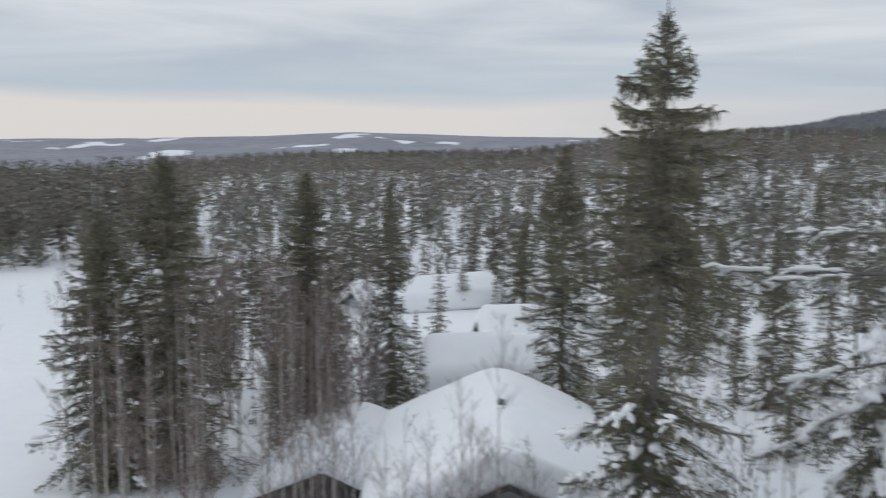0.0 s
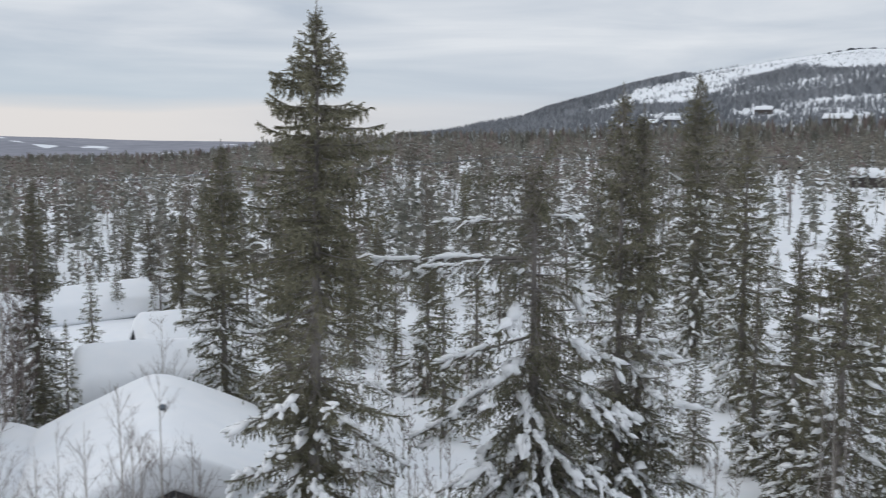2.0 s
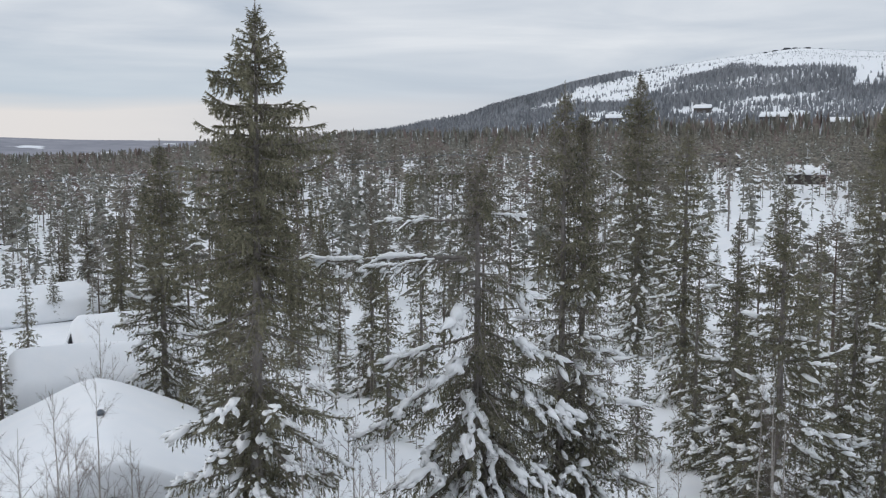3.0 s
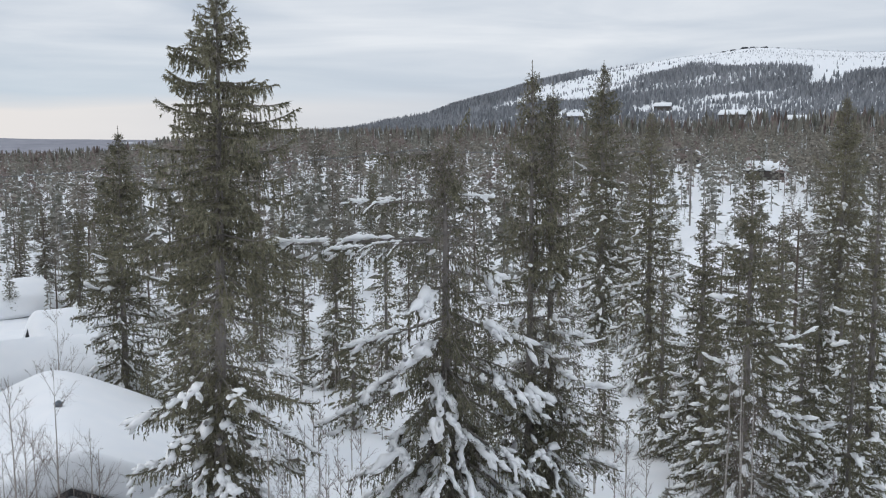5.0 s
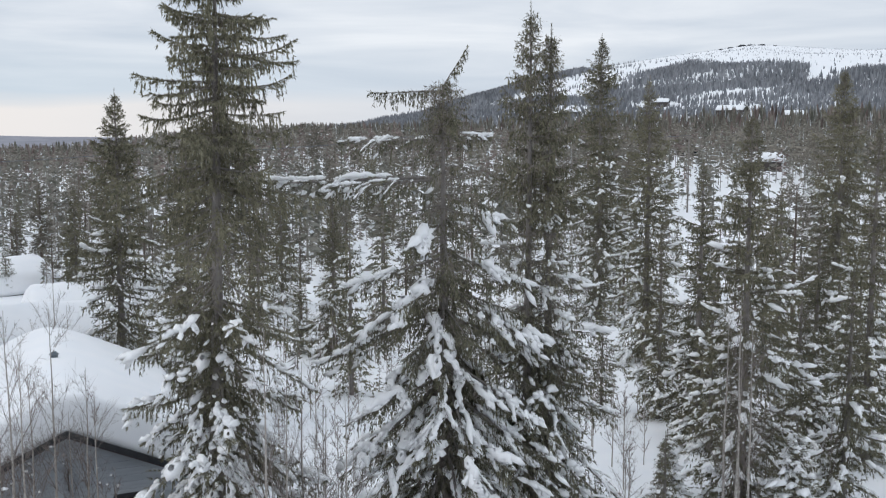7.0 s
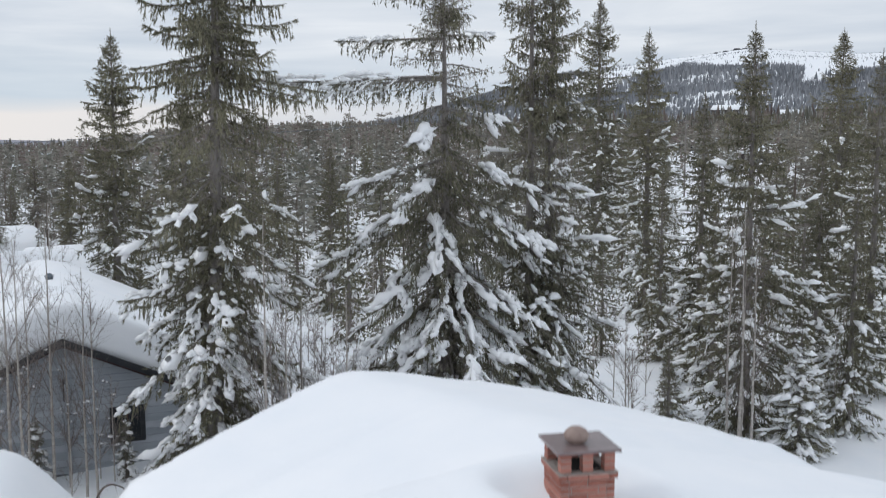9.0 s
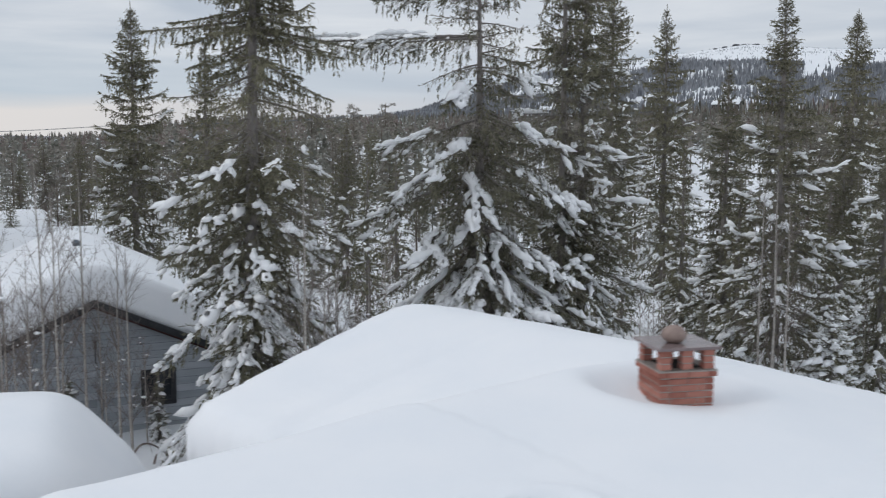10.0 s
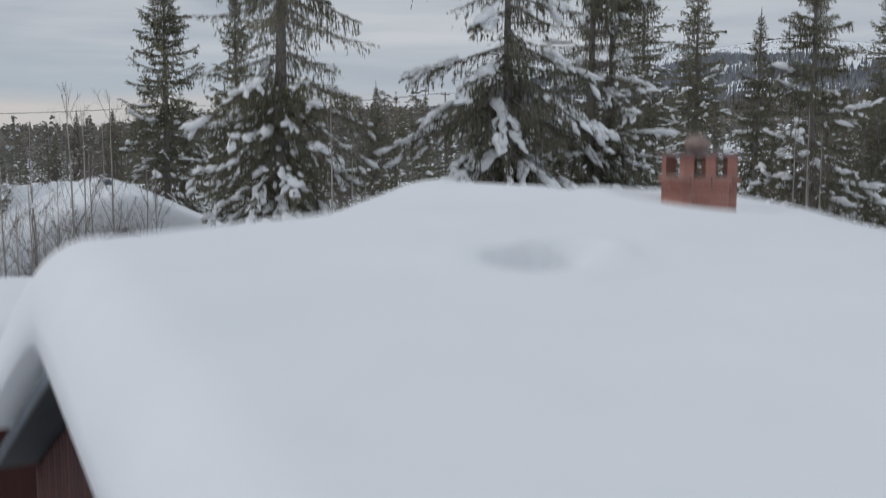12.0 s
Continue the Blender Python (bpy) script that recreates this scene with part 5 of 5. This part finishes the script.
# ---------------------------------------------------------------- bare birches and brush
def birches():
    gable = [  # before the grey cabin: x, y, height
            (0.9, 30.2, 7.4), (-0.4, 31.8, 7.2), (1.2, 32.6, 6.6), (-1.2, 32.6, 6.8), (0.3, 33.6, 5.8), (-1.9, 30.4, 7.0), (2.2, 31.0, 3.0), (3.3, 33.6, 2.6),
            (-0.6, 27.5, 6.6), (0.7, 31.6, 8.2), (1.85, 33.2, 8.0), (2.35, 33.4, 5.0), (2.73, 32.2, 6.4), (2.99, 31.4, 6.0), (-0.2, 30.5, 5.0), (-1.6, 29.2, 5.6),
            (3.7, 33.0, 3.2), (0.2, 32.4, 4.6), (2.0, 49.4, 5.0), (3.6, 49.8, 5.5), (0.5, 49.8, 4.4), (3.0, 49.2, 7.2), (-2.4, 28.0, 6.4), (-3.2, 30.0, 7.0),
            (-1.0, 26.6, 6.0), (-2.0, 31.0, 5.8), (0.1, 29.4, 5.4), (-4.2, 36.5, 7.4), (-5.6, 38.0, 7.0), (-3.6, 38.8, 6.4), (-6.8, 37.2, 7.8), (-4.9, 39.6, 5.6), (-7.4, 39.4, 7.0),
            (-4.4, 32.6, 7.2), (-5.2, 33.8, 6.8), (-3.9, 34.6, 6.4), (-5.8, 34.9, 7.2), (-4.8, 31.2, 6.0)]
    slope = [  # between the spruces
            (8.9, 27.9, 4.8), (9.3, 29.4, 5.2), (8.2, 26.8, 4.4), (7.3, 27.4, 5.6), (10.1, 30.8, 4.6), (19.4, 27.0, 4.2), (23.9, 27.3, 8.5), (23.7, 26.5, 9.0),
            (23.6, 25.8, 8.0), (23.0, 32.1, 3.6), (24.1, 26.8, 7.0), (19.0, 29.8, 4.4), (7.8, 31.5, 5.4), (9.8, 27.2, 5.0), (6.95, 26.3, 9.0), (7.6, 26.9, 7.4), (9.2, 26.2, 7.0), (8.6, 28.4, 7.6)]
    rng = np.random.default_rng(9)
    for i, (x, y, h) in enumerate(gable + slope):
        plant("birch_tree", birch_arrays(300 + i, h * (1.15 if y > 30 else 1.0), spread=0.32, twigs=12, forks=24, twig_r=0.0042, bits=3, clumps=5 if y < 34 else 0), at_ground(x, y), "thin bare birch with fine twigs in the snow", "birches by the cabins", NEAR_BIRCH)
    protos = []
    for i in range(5):
        x, y = -9 - 2.2 * i, 34 + 3 * i
        protos.append(plant("birch_tree", birch_arrays(340 + i, 8.5 + 0.5 * i, spread=0.22, twigs=12, forks=22, twig_r=0.013, bits=2), at_ground(x, y), "bare birch with a pale trunk in a thicket", "birch thicket", BIRCH_MATS))
    for i in range(170):
        x = rng.uniform(-20, -3.5)
        y = rng.uniform(37, 76)
        if x < -13 - (y - 34) * 0.2 or (x > -9.5 and y < 43) or (x > -8 and 68 < y) or (x > -3 and y > 48):
            continue
        copy_thing(protos[i % 5], pose(*at_ground(x, y), 0, 0, rng.uniform(0, 360)))
    low = []
    for i in range(4):
        low.append(plant("shrub", birch_arrays(360 + i, 2.6 + 0.5 * i, spread=0.30, twigs=7, forks=12, bits=2), at_ground(18.6 + 0.9 * i, 31.5 + i), "leafless shrub poking out of the snow", "bare shrubs", BIRCH_MATS, category="shrub"))
    for i in range(130):
        x, y = rng.uniform(6, 46), rng.uniform(26, 66)
        if math.hypot(x, y) < 27:
            continue
        copy_thing(low[i % 4], pose(*at_ground(x, y), 0, 0, rng.uniform(0, 360)))
    for i in range(34):  # along the open run
        y = rng.uniform(58, 122)
        copy_thing(low[i % 4], pose(*at_ground(-0.43 * y + rng.choice([-6.5, 5.5]) + rng.normal(0, 2.6), y), 0, 0, rng.uniform(0, 360)))


birches()


def bent_birch(x, y, z, rz, span, rise):
    """A young birch bowed to the ground by snow."""
    t = thing("birch_tree", (x, y, z), "young birch bowed into an arch by snow", "tree", "birches by the cabins", rz)
    s = np.linspace(0, 1, 16)
    p = np.column_stack([span * s, 0.08 * np.sin(5 * s), rise * np.sin(np.pi * s ** 0.8) * (1 - 0.15 * s)])
    link_mesh("trunk", raw_mesh("trunk", *tubes(p[None], (0.032 * (1 - 0.75 * s) + 0.006)[None], 6)), BIRCH_TWIG, t, smooth=True)
    rng = np.random.default_rng(int(abs(x * 100)))
    q = np.linspace(0, 1, 4)
    paths, rad = [], []
    for _ in range(18):
        k = rng.integers(5, 15)
        d = rng.normal(0, 0.5, 3) + np.array([0.4, 0, -0.5])
        paths.append(p[k] + d * (rng.uniform(0.2, 0.5) * q)[:, None])
        rad.append(0.007 * (1.1 - q))
    ob = link_mesh("twigwork", raw_mesh("twigwork", *tubes(np.array(paths), np.array(rad), 3)), BIRCH_TWIG, t)
    ob["kind"] = "stuff"


bent_birch(2.6, 30.2, gz(2.6, 30.2), 40, 2.1, 1.0)
bent_birch(3.5, 30.9, gz(3.5, 30.9), 35, 1.2, 0.6)


def saplings():
    for x, y, h, r, seed in ((4.06, 33.0, 2.5, 0.42, 71), (1.4, 33.6, 2.9, 0.55, 73), (23.3, 29.8, 3.4, 1.0, 74), (25.7, 25.7, 4.6, 1.3, 76), (18.3, 25.0, 2.0, 0.7, 75)):
        a = spruce_arrays(seed, h, cone_prof(r), base=0.08, gap=0.22, per=5, dens=50, size=0.8, snow=(1.3, 0.9), pad=0.5, pad_w0=1.0, lump=0.8, limb_sides=3, pad_k=5, segs=4)
        plant("young_spruce", a, at_ground(x, y), "young spruce bent under clumps of snow", "saplings")


saplings()


# ---------------------------------------------------------------- cabins on the plain and the slope
def far_cabins():
    for x, y, ln, rz, half in LOTS:
        paint = BROWN_PAINT
        z = float(ground_z(x, y)) - 0.5
        c, apex = cabin("cabin", (x, y, z), rz, half, half, ln, 2.6, 0.42, 0.42, paint, "distant cabin with a snow-covered roof among trees", clad=False)
        for k in range(2):
            part("window", box_bm(half * (-0.5 + k) - 0.6, half * (-0.5 + k) + 0.6, -0.02, 0.055, 1.0, 2.2), GLASS, c)
        snow_cap("roof_snow", (x, y, z), rz, -0.5, ln + 0.5, -half - 0.5, half + 0.5, lambda v: apex + 0.18 - 0.42 * (np.sqrt(v * v + 0.4) - 0.45), 0.8, x, "snow on a distant cabin roof", step=0.7, edge=0.8, base=lambda v: apex + 0.17 - 0.42 * np.abs(v))


far_cabins()


# ---------------------------------------------------------------- rocks blown free of snow on the mountain top
def summit_rocks():
    rng = np.random.default_rng(12)
    for bearing, r, wide in ((40.4, 1668, 7), (40.9, 1672, 11), (41.5, 1670, 14), (41.9, 1676, 9), (42.5, 1668, 12), (43.2, 1664, 7)):
        x, y = r * math.sin(radians(bearing)), r * math.cos(radians(bearing))
        t = thing("rock", (x, y, float(ground_z(x, y)) - 0.5), "dark bare rock on the snowy mountain top", "rock", "summit rocks", float(rng.uniform(0, 180)))
        bm = bmesh.new()
        bmesh.ops.create_icosphere(bm, subdivisions=2, radius=wide / 2)
        off = Vector(rng.uniform(0, 20, 3))
        for v in bm.verts:
            v.co *= 1 + 0.45 * noise.noise(v.co * 0.35 + off)
            v.co.z *= 0.38
        part("boulder", bm, ROOF_FELT, t)


summit_rocks()


# ---------------------------------------------------------------- power line
def power_line():
    tops = []
    for x, y, h in ((-26, 157, 10.2), (22, 156, 11.0), (63.3, 147, 12.4), (103, 128, 12.6)):
        z = gz(x, y)
        p = thing("power_pole", (x, y, z), "wooden power pole with a crossarm above the trees", "pole", "power poles", 20)
        s = np.linspace(0, 1, 4)
        link_mesh("post", raw_mesh("post", *tubes(np.column_stack([0 * s, 0 * s, s * h])[None], (0.14 - 0.04 * s)[None], 9)), BARK, p, smooth=True)
        part("crossarm", box_bm(-0.95, 0.95, -0.06, 0.06, h - 0.45, h - 0.32, 0.01), BARK, p)
        for k in (-0.85, 0.0, 0.85):
            bm = bmesh.new()
            bmesh.ops.create_cone(bm, cap_ends=True, segments=8, radius1=0.05, radius2=0.035, depth=0.2, matrix=Matrix.Translation((k, 0, h - 0.22)))
            part("insulator", bm, STONE, p)
        m = p.matrix_world
        tops.append([m @ Vector((k, 0, h - 0.12)) for k in (-0.85, 0.0, 0.85)])
    s = np.linspace(0, 1, 14)
    for a, b in zip(tops[:-1], tops[1:]):
        for k in range(3):
            A, B = np.array(a[k]), np.array(b[k])
            p = A + (B - A) * s[:, None]
            p[:, 2] -= 0.7 * 4 * s * (1 - s)
            tagged(link_mesh("power_cable", raw_mesh("power_cable", *tubes(p[None], np.full((1, 14), 0.014), 4)), GREY_METAL), "thin sagging power cable between wooden poles", "cable", "power cables")


power_line()
